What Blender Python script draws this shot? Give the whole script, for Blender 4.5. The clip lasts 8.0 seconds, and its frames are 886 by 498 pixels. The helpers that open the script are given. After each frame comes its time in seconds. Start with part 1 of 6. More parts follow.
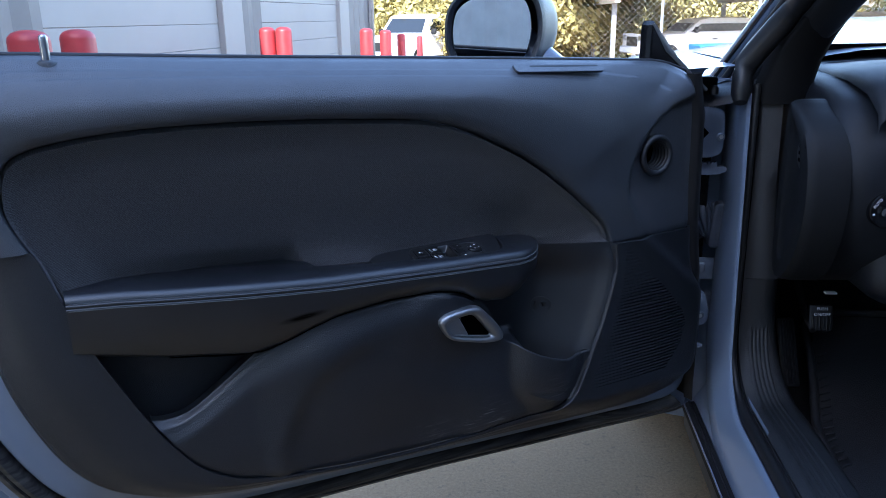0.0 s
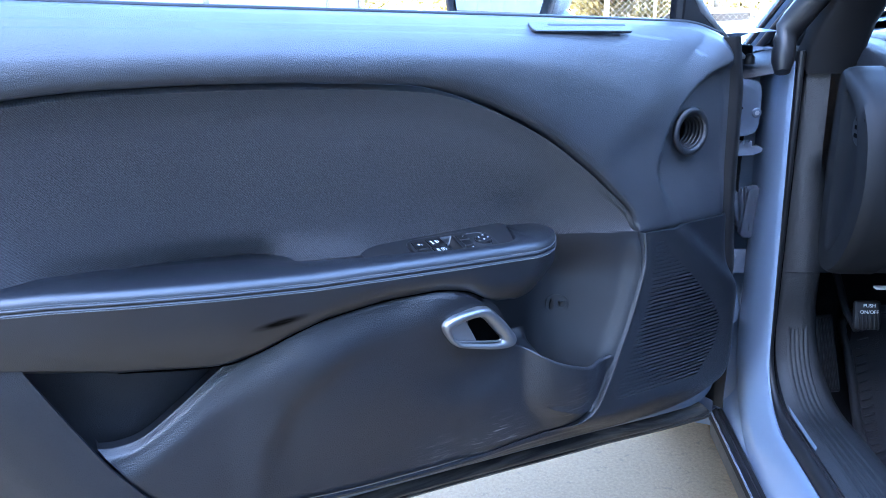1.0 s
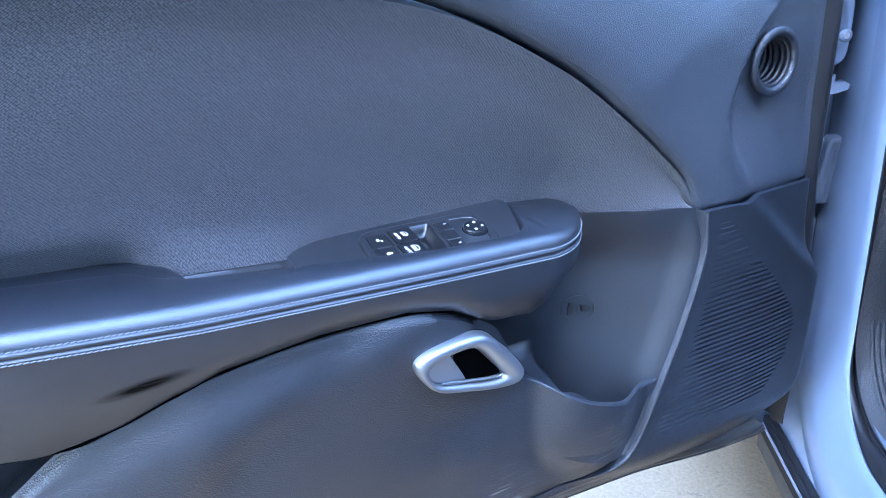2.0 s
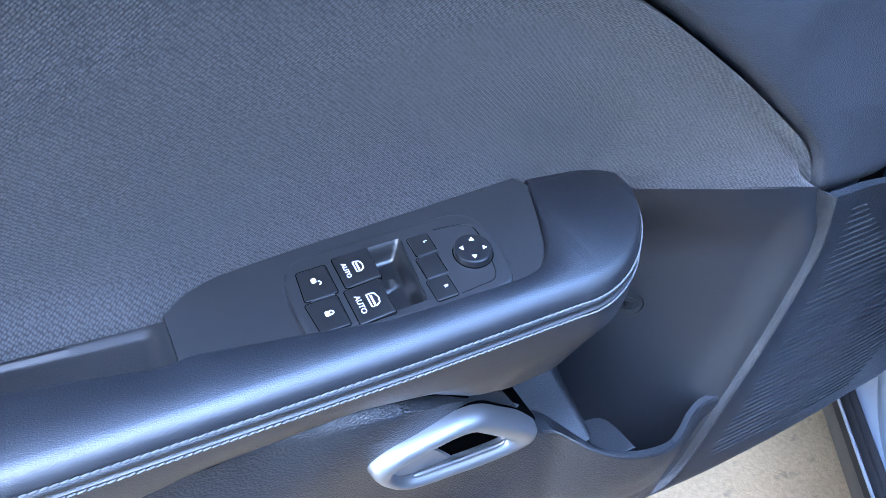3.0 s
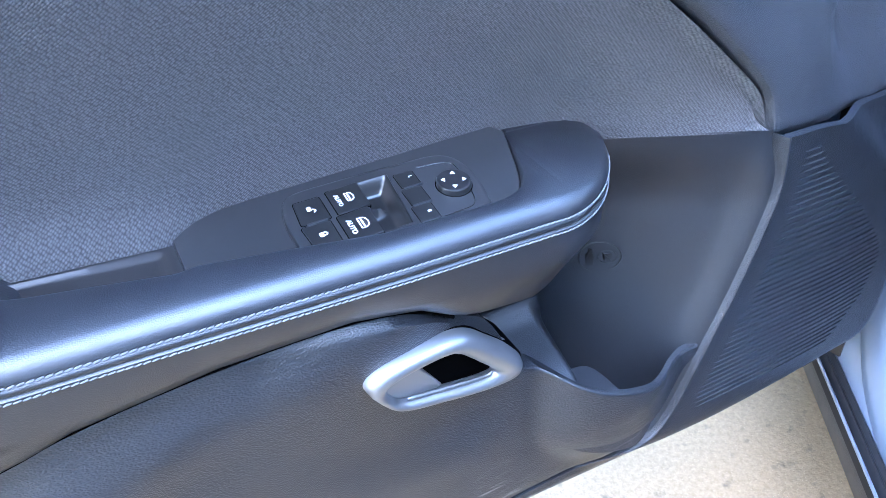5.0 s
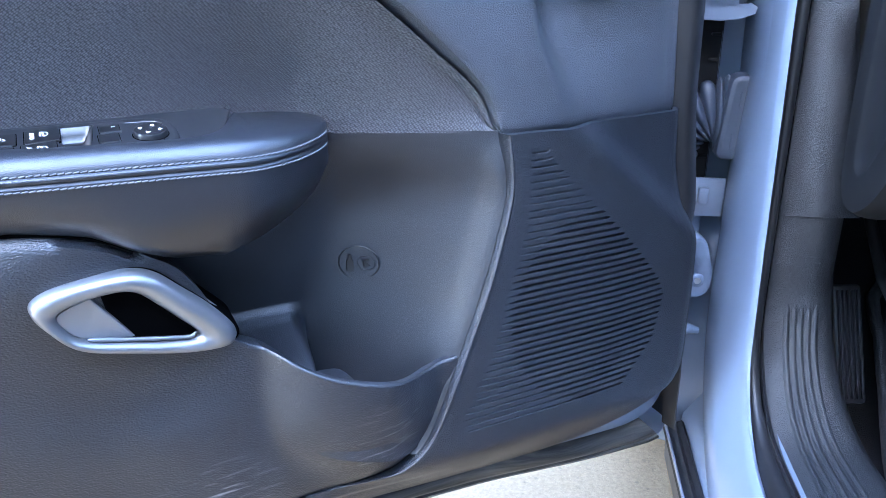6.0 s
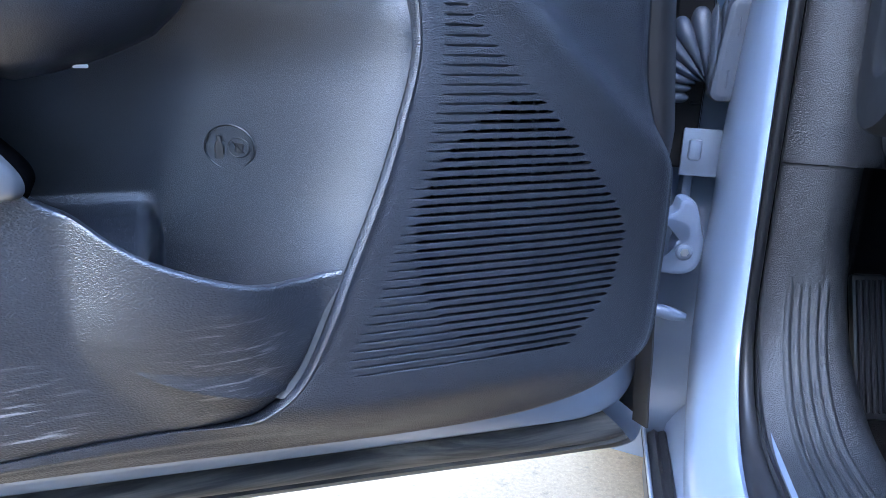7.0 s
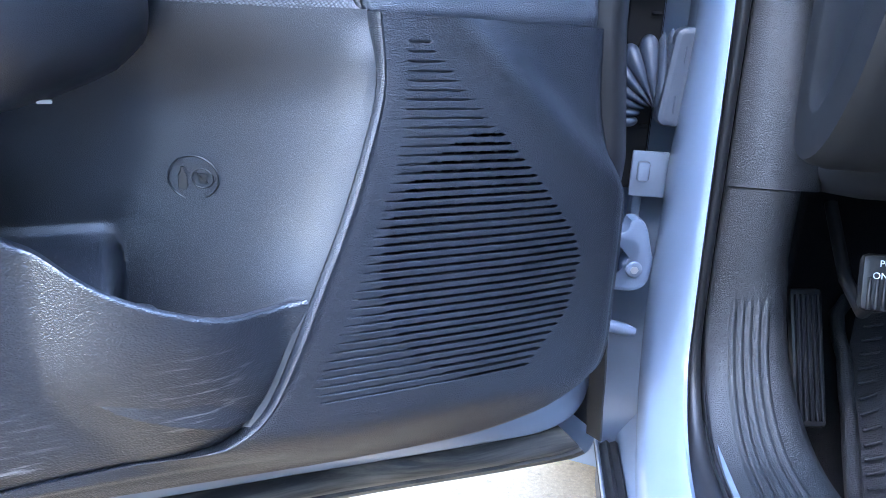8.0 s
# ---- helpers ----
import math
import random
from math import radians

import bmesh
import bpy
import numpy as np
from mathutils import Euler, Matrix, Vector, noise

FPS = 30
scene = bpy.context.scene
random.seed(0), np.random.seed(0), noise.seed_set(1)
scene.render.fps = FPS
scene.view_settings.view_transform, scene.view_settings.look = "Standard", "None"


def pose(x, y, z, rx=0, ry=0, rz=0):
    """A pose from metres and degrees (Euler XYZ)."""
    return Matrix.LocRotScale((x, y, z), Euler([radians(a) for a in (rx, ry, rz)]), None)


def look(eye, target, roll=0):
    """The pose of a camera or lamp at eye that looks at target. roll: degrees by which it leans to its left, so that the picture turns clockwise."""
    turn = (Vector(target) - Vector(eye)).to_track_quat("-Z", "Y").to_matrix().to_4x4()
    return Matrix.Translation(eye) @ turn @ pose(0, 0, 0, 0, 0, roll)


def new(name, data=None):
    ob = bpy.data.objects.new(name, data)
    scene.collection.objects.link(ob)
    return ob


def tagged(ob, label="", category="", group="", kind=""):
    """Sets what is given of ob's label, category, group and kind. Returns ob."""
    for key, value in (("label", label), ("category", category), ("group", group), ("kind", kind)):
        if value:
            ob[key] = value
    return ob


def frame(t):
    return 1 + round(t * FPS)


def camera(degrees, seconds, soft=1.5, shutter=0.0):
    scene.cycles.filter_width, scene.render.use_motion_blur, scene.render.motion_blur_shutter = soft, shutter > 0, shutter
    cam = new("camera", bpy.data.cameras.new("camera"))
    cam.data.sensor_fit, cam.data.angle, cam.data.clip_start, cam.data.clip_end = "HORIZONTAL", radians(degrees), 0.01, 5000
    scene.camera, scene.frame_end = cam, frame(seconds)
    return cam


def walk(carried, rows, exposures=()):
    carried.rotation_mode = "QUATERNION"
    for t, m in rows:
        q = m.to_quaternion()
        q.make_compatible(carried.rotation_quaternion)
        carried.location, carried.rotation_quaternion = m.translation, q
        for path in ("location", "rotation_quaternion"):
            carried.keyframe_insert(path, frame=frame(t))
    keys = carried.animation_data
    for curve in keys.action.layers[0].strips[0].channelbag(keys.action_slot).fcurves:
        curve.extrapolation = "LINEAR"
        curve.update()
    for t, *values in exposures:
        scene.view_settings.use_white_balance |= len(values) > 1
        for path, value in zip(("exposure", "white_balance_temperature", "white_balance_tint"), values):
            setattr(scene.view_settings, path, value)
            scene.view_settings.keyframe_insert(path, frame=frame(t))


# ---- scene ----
# ---------- camera ----------
cam = camera(60.3, 8.0, soft=0.75)
PATH = [
    (0, (0.014, -0.008, 1.052), (0.001, 1.905, 0.47), -0.9),
    (0.5, (0.007, 0.024, 1.038), (-0.001, 1.933, 0.442), -0.8),
    (1, (-0.002, 0.153, 1.001), (0.006, 2.061, 0.401), -1.0),
    (1.5, (0.0, 0.337, 0.961), (0.028, 2.237, 0.337), -1.3),
    (1.7, (0.005, 0.399, 0.951), (0.042, 2.284, 0.285), -1.3),
    (2.8, (0.042, 0.721, 0.971), (0.031, 2.353, -0.186), -0.5),
    (3, (0.046, 0.782, 0.979), (0.009, 2.331, -0.286), -0.5),
    (3.5, (0.044, 0.89, 0.926), (-0.014, 2.297, -0.494), -1.0),
    (4, (0.041, 0.927, 0.908), (-0.034, 2.278, -0.565), -1.4),
    (4.2, (0.043, 0.927, 0.908), (-0.042, 2.271, -0.57), -1.7),
    (5.3, (0.074, 0.616, 0.958), (0.059, 2.361, -0.02), -2.4),
    (5.5, (0.123, 0.589, 0.94), (0.118, 2.387, 0.065), -2.1),
    (6, (0.256, 0.626, 0.825), (0.201, 2.484, 0.085), -0.5),
    (6.5, (0.322, 0.69, 0.711), (0.217, 2.585, 0.08), 1.3),
    (7, (0.348, 0.722, 0.67), (0.204, 2.629, 0.085), 2.3),
    (7.5, (0.347, 0.719, 0.671), (0.209, 2.633, 0.106), 3.0),
    (8, (0.337, 0.714, 0.69), (0.331, 2.63, 0.116), 3.1),
]
EXPOSURES = [(t, e + .12, k - 220, 12) for t, e, k in [(0.0, 2.86, 6050), (0.3, 3.85, 6000), (0.6, 4.35, 5780), (0.9, 4.72, 5540), (1.2, 5.2, 5450), (1.5, 5.66, 5420), (1.7, 5.66, 5420), (2.8, 5.55, 5720), (3.5, 5.40, 5860), (4.2, 5.32, 5880), (5.5, 6.07, 5980), (6.0, 5.72, 5980), (6.5, 5.70, 6050), (7.2, 5.90, 6060), (7.6, 6.02, 6050), (8.0, 6.17, 6040)]]
walk(cam, [(t, look(eye, target, roll)) for t, eye, target, roll in PATH], EXPOSURES)

# ---------- light ----------
SUN_EL, SUN_AZ = radians(36), radians(195)  # azimuth from +y towards +x
world = bpy.data.worlds.new("sky")
scene.world = world
world.use_nodes = True
wn = world.node_tree
sky = wn.nodes.new("ShaderNodeTexSky")
sky.sky_type, sky.sun_disc, sky.sun_elevation, sky.sun_rotation = "NISHITA", False, SUN_EL, SUN_AZ
wn.nodes["Background"].inputs[1].default_value = 0.15
wn.links.new(sky.outputs[0], wn.nodes["Background"].inputs[0])
sun = new("sun", bpy.data.lights.new("sun", "SUN"))
sun.data.energy, sun.data.angle, sun.data.color = 1.6, radians(0.5), (1.0, 0.95, 0.87)
toward = Vector((math.sin(SUN_AZ) * math.cos(SUN_EL), math.cos(SUN_AZ) * math.cos(SUN_EL), math.sin(SUN_EL)))
sun.matrix_world = look(toward * 50, (0, 0, 0))


# ---------- materials ----------
class Mat:
    """A node material with a principled surface, and short calls to wire it."""

    def __init__(self, name, color=(0.5, 0.5, 0.5), rough=0.5, metal=0.0, spec=0.5, coat=0.0, coat_rough=0.05):
        self.m = bpy.data.materials.new(name)
        self.m.use_nodes = True
        self.t = self.m.node_tree
        self.b = self.t.nodes["Principled BSDF"]
        self.color = color
        self.set("Base Color", (*color, 1)), self.set("Roughness", rough), self.set("Metallic", metal)
        self.set("Specular IOR Level", spec), self.set("Coat Weight", coat), self.set("Coat Roughness", coat_rough)
        self.co = self.t.nodes.new("ShaderNodeTexCoord").outputs["Object"]
        self.normal = None

    def set(self, key, value):
        self.b.inputs[key].default_value = value

    def node(self, kind, **values):
        n = self.t.nodes.new(kind)
        for k, v in values.items():
            n.inputs[k.replace("_", " ")].default_value = v
        return n

    def link(self, a, b):
        self.t.links.new(a, b)

    def noise(self, scale, detail=4.0, rough=0.6):
        n = self.node("ShaderNodeTexNoise", Scale=scale, Detail=detail, Roughness=rough)
        self.link(self.co, n.inputs["Vector"])
        return n.outputs["Fac"]

    def voronoi(self, scale, out="Distance", rand=1.0):
        n = self.node("ShaderNodeTexVoronoi", Scale=scale, Randomness=rand)
        self.link(self.co, n.inputs["Vector"])
        return n.outputs[out]

    def ramp(self, fac, *stops):
        n = self.t.nodes.new("ShaderNodeValToRGB")
        els = n.color_ramp.elements
        while len(els) < len(stops):
            els.new(0.5)
        for e, (p, c) in zip(els, stops):
            e.position, e.color = p, (c, c, c, 1) if isinstance(c, (int, float)) else (*c, 1)
        self.link(fac, n.inputs["Fac"])
        return n.outputs["Color"]

    def mix(self, fac, a, b, blend="MIX"):
        n = self.t.nodes.new("ShaderNodeMix")
        n.data_type, n.blend_type = "RGBA", blend
        for s, v in ((0, fac), (6, a), (7, b)):
            if isinstance(v, bpy.types.NodeSocket):
                self.link(v, n.inputs[s])
            elif s == 0:
                n.inputs[0].default_value = v
            else:
                n.inputs[s].default_value = (*v, 1)
        return n.outputs[2]

    def math(self, op, a, b=0.5):
        n = self.t.nodes.new("ShaderNodeMath")
        n.operation = op
        for s, v in ((0, a), (1, b)):
            if isinstance(v, bpy.types.NodeSocket):
                self.link(v, n.inputs[s])
            else:
                n.inputs[s].default_value = v
        return n.outputs[0]

    def bump(self, height, strength, distance):
        n = self.node("ShaderNodeBump", Strength=strength, Distance=distance)
        self.link(height, n.inputs["Height"])
        if self.normal:
            self.link(self.normal, n.inputs["Normal"])
        self.normal = n.outputs["Normal"]
        self.link(self.normal, self.b.inputs["Normal"])
        return self

    def base(self, socket):
        self.link(socket, self.b.inputs["Base Color"])
        return self

    def rough(self, socket):
        self.link(socket, self.b.inputs["Roughness"])
        return self


def tint(c, k):
    return tuple(min(1.0, v * k) for v in c)


def grained(name, color, rough, cell, depth, spec=0.5, dust=0.25, wear=None):
    """Moulded or stitched dark skin with a pebbled leather grain, faint dust and uneven gloss. wear: pale rubbed streaks round a place (x, z, radius)."""
    m = Mat(name, color, rough, spec=spec)
    bend = m.node("ShaderNodeTexNoise", Scale=cell * 0.35, Detail=2.0)
    m.link(m.co, bend.inputs["Vector"])
    squash = m.node("ShaderNodeMapping")
    squash.inputs["Scale"].default_value = (0.75, 1.0, 1.3)
    m.link(m.co, squash.inputs["Vector"])
    way = m.t.nodes.new("ShaderNodeVectorMath")
    way.operation = "MULTIPLY_ADD"
    way.inputs[1].default_value = (1.1 / cell,) * 3
    m.link(bend.outputs["Color"], way.inputs[0]), m.link(squash.outputs[0], way.inputs[2])
    cells = m.node("ShaderNodeTexVoronoi", Scale=cell)
    cells.feature = "SMOOTH_F1"
    cells.inputs["Smoothness"].default_value = 0.35
    m.link(way.outputs[0], cells.inputs["Vector"])
    pebble = m.ramp(cells.outputs["Distance"], (0.1, 1.0), (0.75, 0.0))
    if depth > 1e-5:
        m.bump(pebble, 0.8, depth)
    stain = m.ramp(m.noise(9, 6, 0.65), (0.35, 0.0), (0.75, 1.0))
    col = m.mix(stain, tint(color, 0.88), tint(color, 1.0 + dust))
    specks = m.ramp(m.voronoi(130), (0.0, 1.0), (0.028, 0.0))
    col = m.mix(m.math("MULTIPLY", specks, 0.5), col, (0.20, 0.20, 0.20))
    for x, z, r, turn, tone in wear or ():
        mp = m.node("ShaderNodeMapping")
        mp.vector_type = "TEXTURE"
        mp.inputs["Location"].default_value = (x, 0, z)
        if tone[0] < 0.01:  # a dark smear, long and narrow
            mp.inputs["Rotation"].default_value = (0, radians(-turn), 0)
            mp.inputs["Scale"].default_value = (1, 50, 0.17)
        m.link(m.co, mp.inputs["Vector"])
        ball = m.t.nodes.new("ShaderNodeVectorMath")
        ball.operation = "LENGTH"
        m.link(mp.outputs[0], ball.inputs[0])
        near = m.ramp(ball.outputs["Value"], (r * 0.35, 1.0), (r, 0.0))
        st = m.node("ShaderNodeMapping")
        st.inputs["Rotation"].default_value = (0, radians(turn), 0)
        st.inputs["Scale"].default_value = (28, 60, 330)
        m.link(m.co, st.inputs["Vector"])
        n = m.node("ShaderNodeTexNoise", Scale=1.0, Detail=5.0, Roughness=0.65)
        m.link(st.outputs[0], n.inputs["Vector"])
        streak = m.ramp(n.outputs["Fac"], *(((0.54, 0.0), (0.66, 1.0)) if tone[0] > 0.01 else ((0.25, 0.3), (0.45, 1.0))))
        spot = m.math("MULTIPLY", near, streak)
        col = m.mix(spot, col, tone)
        if tone[0] < 0.01:
            m.link(m.ramp(spot, (0.0, spec), (1.0, 0.04)), m.b.inputs["Specular IOR Level"])
    m.base(col)
    if rough > 0.3:
        m.rough(m.ramp(m.noise(14, 5), (0.3, max(0.05, rough - 0.06)), (0.7, rough + 0.06)))
    return m.m


M_PAD = grained("soft_black_vinyl", (0.027, 0.032, 0.041), 0.40, 1100, 0.00040, 1.0)
M_PLASTIC = grained("moulded_black_plastic", (0.0078, 0.0098, 0.0138), 0.38, 1000, 0.00038, 0.68)
SCUFFS = [(-.110, .462, .050, 26, (.13, .13, .13)), (-.235, .425, .055, 32, (.17, .17, .17)), (-.330, .425, .050, 28, (.07, .07, .07))]
M_TRIM = grained("grained_black_trim", (0.0100, 0.0118, 0.0155), 0.40, 740, 0.00032, 0.75, wear=SCUFFS)
M_LEATHER = grained("black_leather", (0.0092, 0.0106, 0.0140), 0.38, 1500, 0.00009, 0.85, wear=[(-.531, .676, .036, 6, (.001, .001, .001))])
M_WALL = grained("smooth_black_trim", (0.0070, 0.0087, 0.0120), 0.40, 1500, 0.00013, 0.62)
M_SWITCH = grained("satin_switch_plastic", (0.0150, 0.0160, 0.0180), 0.30, 2600, 0.000008, 0.8, 0.4)
M_KEY = grained("satin_black_keys", (0.0070, 0.0074, 0.0082), 0.34, 2600, 0.000008, 0.7, 0.3)
M_DASH = grained("dash_vinyl", (0.013, 0.0145, 0.018), 0.52, 1200, 0.00015, 0.25)
M_KICK = grained("grained_kick_trim", (0.0075, 0.008, 0.009), 0.42, 1150, 0.00055, 0.62)
M_RUBBER = grained("black_rubber", (0.010, 0.010, 0.011), 0.45, 1500, 0.00005, 0.4)
M_SEAL = Mat("weathered_rubber", (0.02, 0.02, 0.02), 0.55, spec=0.4)
seal_way = M_SEAL.node("ShaderNodeMapping")
seal_way.inputs["Scale"].default_value = (7, 40, 160)
M_SEAL.link(M_SEAL.co, seal_way.inputs["Vector"])
seal_streak = M_SEAL.node("ShaderNodeTexNoise", Scale=1.0, Detail=5.0, Roughness=0.65)
M_SEAL.link(seal_way.outputs[0], seal_streak.inputs["Vector"])
M_SEAL.base(M_SEAL.mix(M_SEAL.ramp(seal_streak.outputs["Fac"], (0.40, 0.0), (0.72, 1.0)), (0.012, 0.012, 0.013), (0.085, 0.080, 0.072)))
M_SEAL.bump(seal_streak.outputs["Fac"], 0.4, 0.0006)
M_SEAL = M_SEAL.m
M_MAT = grained("floor_mat_rubber", (0.02, 0.02, 0.022), 0.42, 600, 0.0006, 0.4)
M_CARPET = Mat("black_carpet", (0.012, 0.012, 0.013), 0.95, spec=0.1)
M_CARPET.bump(M_CARPET.noise(700, 4), 0.9, 0.002)
M_CARPET = M_CARPET.m


def fabric_material():
    m = Mat("woven_black_cloth", (0.034, 0.034, 0.036), 0.85, spec=0.25)
    mp = m.node("ShaderNodeMapping")
    # the cloth's own plane: along the door, and up its slope
    xyz, flat = m.node("ShaderNodeSeparateXYZ"), m.node("ShaderNodeCombineXYZ")
    m.link(m.co, xyz.inputs[0])
    m.link(xyz.outputs[0], flat.inputs[0])
    m.link(m.math("SUBTRACT", xyz.outputs[2], m.math("MULTIPLY", xyz.outputs[1], 0.4)), flat.inputs[1])
    mp.inputs["Rotation"].default_value = (0, 0, radians(-38))
    mp.inputs["Scale"].default_value = (1.0, 1.0, 1.0)
    m.link(flat.outputs[0], mp.inputs["Vector"])
    run = m.node("ShaderNodeMapping")
    run.inputs["Scale"].default_value = (0.62, 1.0, 1.0)
    m.link(mp.outputs[0], run.inputs["Vector"])
    w = m.node("ShaderNodeTexVoronoi", Scale=760.0, Randomness=0.38)
    w.voronoi_dimensions = "2D"
    m.link(run.outputs[0], w.inputs["Vector"])
    weave = m.math("MULTIPLY", m.ramp(w.outputs["Distance"], (0.18, 1.0), (0.62, 0.0)), m.ramp(m.noise(420, 3), (0.35, 0.55), (0.65, 1.0)))
    col = m.mix(weave, (0.021, 0.0216, 0.0240), (0.086, 0.0872, 0.0935))
    col = m.mix(m.ramp(m.noise(16, 6, 0.7), (0.4, 0.0), (0.7, 0.25)), col, (0.050, 0.0503, 0.0530))
    lint = m.ramp(m.voronoi(170), (0.0, 1.0), (0.045, 0.0))
    col = m.mix(m.math("MULTIPLY", lint, 0.5), col, (0.16, 0.16, 0.165))
    m.base(col)
    m.bump(weave, 0.6, 0.0006)
    m.b.inputs["Sheen Weight"].default_value = 0.2
    return m.m


M_FABRIC = fabric_material()


def paint_material(name, color):
    m = Mat(name, color, 0.42, spec=0.35, coat=0.6, coat_rough=0.04)
    m.bump(m.noise(260, 2), 0.02, 0.0004)
    m.base(m.mix(m.ramp(m.noise(7, 6), (0.45, 0.0), (0.8, 1.0)), color, tint(color, 0.9)))
    return m.m


M_PAINT = paint_material("pale_grey_car_paint", (0.138, 0.174, 0.238))
M_JAMB = paint_material("jamb_paint", (0.140, 0.170, 0.222))
M_SILVER = Mat("satin_silver", (0.29, 0.30, 0.315), 0.40, metal=0.85)
M_SILVER.bump(M_SILVER.noise(900, 2), 0.05, 0.0002)
M_SILVER = M_SILVER.m
M_CHROME = Mat("polished_chrome", (0.42, 0.43, 0.44), 0.28, metal=1.0).m
M_STEEL = Mat("zinc_steel", (0.5, 0.5, 0.5), 0.4, metal=0.9).m
# near-black without gloss: carries the shade of gaps and hollows in its colour
M_DARK = Mat("hollow_shade", (0.0018, 0.0018, 0.002), 0.9, spec=0.0).m
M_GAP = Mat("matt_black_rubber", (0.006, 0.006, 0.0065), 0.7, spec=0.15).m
M_COVER = grained("matt_dash_cover", (0.0085, 0.009, 0.010), 0.55, 1500, 0.00005, 0.18)
M_WHITE = Mat("white_print", (0.75, 0.76, 0.78), 0.6).m
M_THREAD = Mat("grey_thread", (0.135, 0.14, 0.148), 0.75, spec=0.2).m
M_GLOSS = Mat("gloss_black", (0.008, 0.008, 0.009), 0.12).m
M_KNOB = Mat("satin_black_knob", (0.010, 0.0105, 0.012), 0.28).m
M_MIRROR = Mat("mirror_glass", (0.85, 0.86, 0.87), 0.02, metal=1.0).m
M_GLASS = Mat("clear_glass", (0.95, 0.97, 0.96), 0.0)
M_GLASS.set("Transmission Weight", 1.0), M_GLASS.set("IOR", 1.02)
M_GLASS = M_GLASS.m


def ground_material():
    m = Mat("worn_concrete", (0.309, 0.247, 0.176), 0.85, spec=0.3)
    big = m.ramp(m.noise(1.3, 8, 0.6), (0.35, (0.267, 0.177, 0.093)), (0.65, (0.360, 0.247, 0.137)))
    speck = m.ramp(m.noise(120, 5, 0.75), (0.36, (0.179, 0.116, 0.057)), (0.64, (0.360, 0.243, 0.133)))
    c = m.mix(0.5, big, speck)
    chips = m.ramp(m.voronoi(210), (0.12, 1.0), (0.2, 0.0))
    c = m.mix(m.math("MULTIPLY", chips, 0.6), c, (0.408, 0.298, 0.177))
    dark = m.ramp(m.noise(38, 6, 0.7), (0.3, 0.0), (0.42, 1.0))
    m.base(m.mix(dark, (0.164, 0.114, 0.067), c))
    m.bump(m.noise(150, 6), 0.5, 0.004)
    return m.m


M_GROUND = ground_material()


# ---------- shaping helpers ----------
def link_mesh(name, verts, faces, mat, parent=None, label="", sharp=38.0):
    me = bpy.data.meshes.new(name)
    me.from_pydata([tuple(float(c) for c in v) for v in verts], [], [tuple(int(i) for i in f) for f in faces])
    me.validate()
    bm = bmesh.new()
    bm.from_mesh(me)
    bmesh.ops.recalc_face_normals(bm, faces=bm.faces)
    bm.to_mesh(me)
    bm.free()
    for p in me.polygons:
        p.use_smooth = True
    me.set_sharp_from_angle(angle=radians(sharp))
    me.materials.append(mat)
    ob = new(name, me)
    if parent:
        ob.parent = parent
    return tagged(ob, label) if label else ob


def part(name, bm, mat, parent, label="", sharp=38.0):
    me = bpy.data.meshes.new(name)
    bmesh.ops.recalc_face_normals(bm, faces=bm.faces)
    bm.to_mesh(me)
    bm.free()
    for p in me.polygons:
        p.use_smooth = True
    me.set_sharp_from_angle(angle=radians(sharp))
    me.materials.append(mat)
    ob = new(name, me)
    if parent:
        ob.parent = parent
    return tagged(ob, label) if label else ob


def thing(name, m, label, category, group="", kind=""):
    ob = new(name)
    ob.matrix_world = m
    return tagged(ob, label, category, group, kind)


def dense(pts, closed=False, per=24):
    """Catmull-Rom through the points, per samples a segment."""
    p = np.array(pts, float)
    n = len(p)
    ext = np.vstack([p[-1], p, p[0], p[1]]) if closed else np.vstack([2 * p[0] - p[1], p, 2 * p[-1] - p[-2]])
    out = []
    for i in range(n if closed else n - 1):
        a, b, c, d = ext[i : i + 4]
        s = np.linspace(0, 1, per, endpoint=False)[:, None]
        out.append(0.5 * (2 * b + (c - a) * s + (2 * a - 5 * b + 4 * c - d) * s**2 + (3 * b - a - 3 * c + d) * s**3))
    if not closed:
        out.append(p[-1:])
    return np.vstack(out)


def even(p, n, closed=False):
    """n points at even steps along a polyline."""
    if closed:
        p = np.vstack([p, p[:1]])
    run = np.r_[0, np.cumsum(np.linalg.norm(np.diff(p, axis=0), axis=1))]
    at = np.linspace(0, run[-1], n + 1 if closed else n)
    out = np.stack([np.interp(at, run, c) for c in p.T], 1)
    return out[:-1] if closed else out


def spline(pts, n, closed=False):
    return even(dense(pts, closed), n, closed)


def keyed(pts, keys, counts):
    """A spline split at the control points keys, each stretch with its own count of steps, so that two curves pair up."""
    d = dense(pts)
    out = [even(d[a * 24 : b * 24 + 1], n + 1)[:-1] for a, b, n in zip(keys, keys[1:], counts)]
    return np.vstack([*out, d[keys[-1] * 24][None]])


def sm(x, a=0.0, b=1.0):
    t = np.clip((np.asarray(x, float) - a) / (b - a), 0, 1)
    return t * t * (3 - 2 * t)


def L(u, v, w):
    """Door coordinates: along the door to the hinge, up, and out of the panel, as local x, y, z."""
    return np.stack(np.broadcast_arrays(np.asarray(u, float), -np.asarray(w, float), np.asarray(v, float)), -1)


def grid_faces(r, c, wrap_r=False, wrap_c=False):
    f = []
    for i in range(r if wrap_r else r - 1):
        for j in range(c if wrap_c else c - 1):
            i2, j2 = (i + 1) % r, (j + 1) % c
            f.append((i * c + j, i * c + j2, i2 * c + j2, i2 * c + j))
    return f


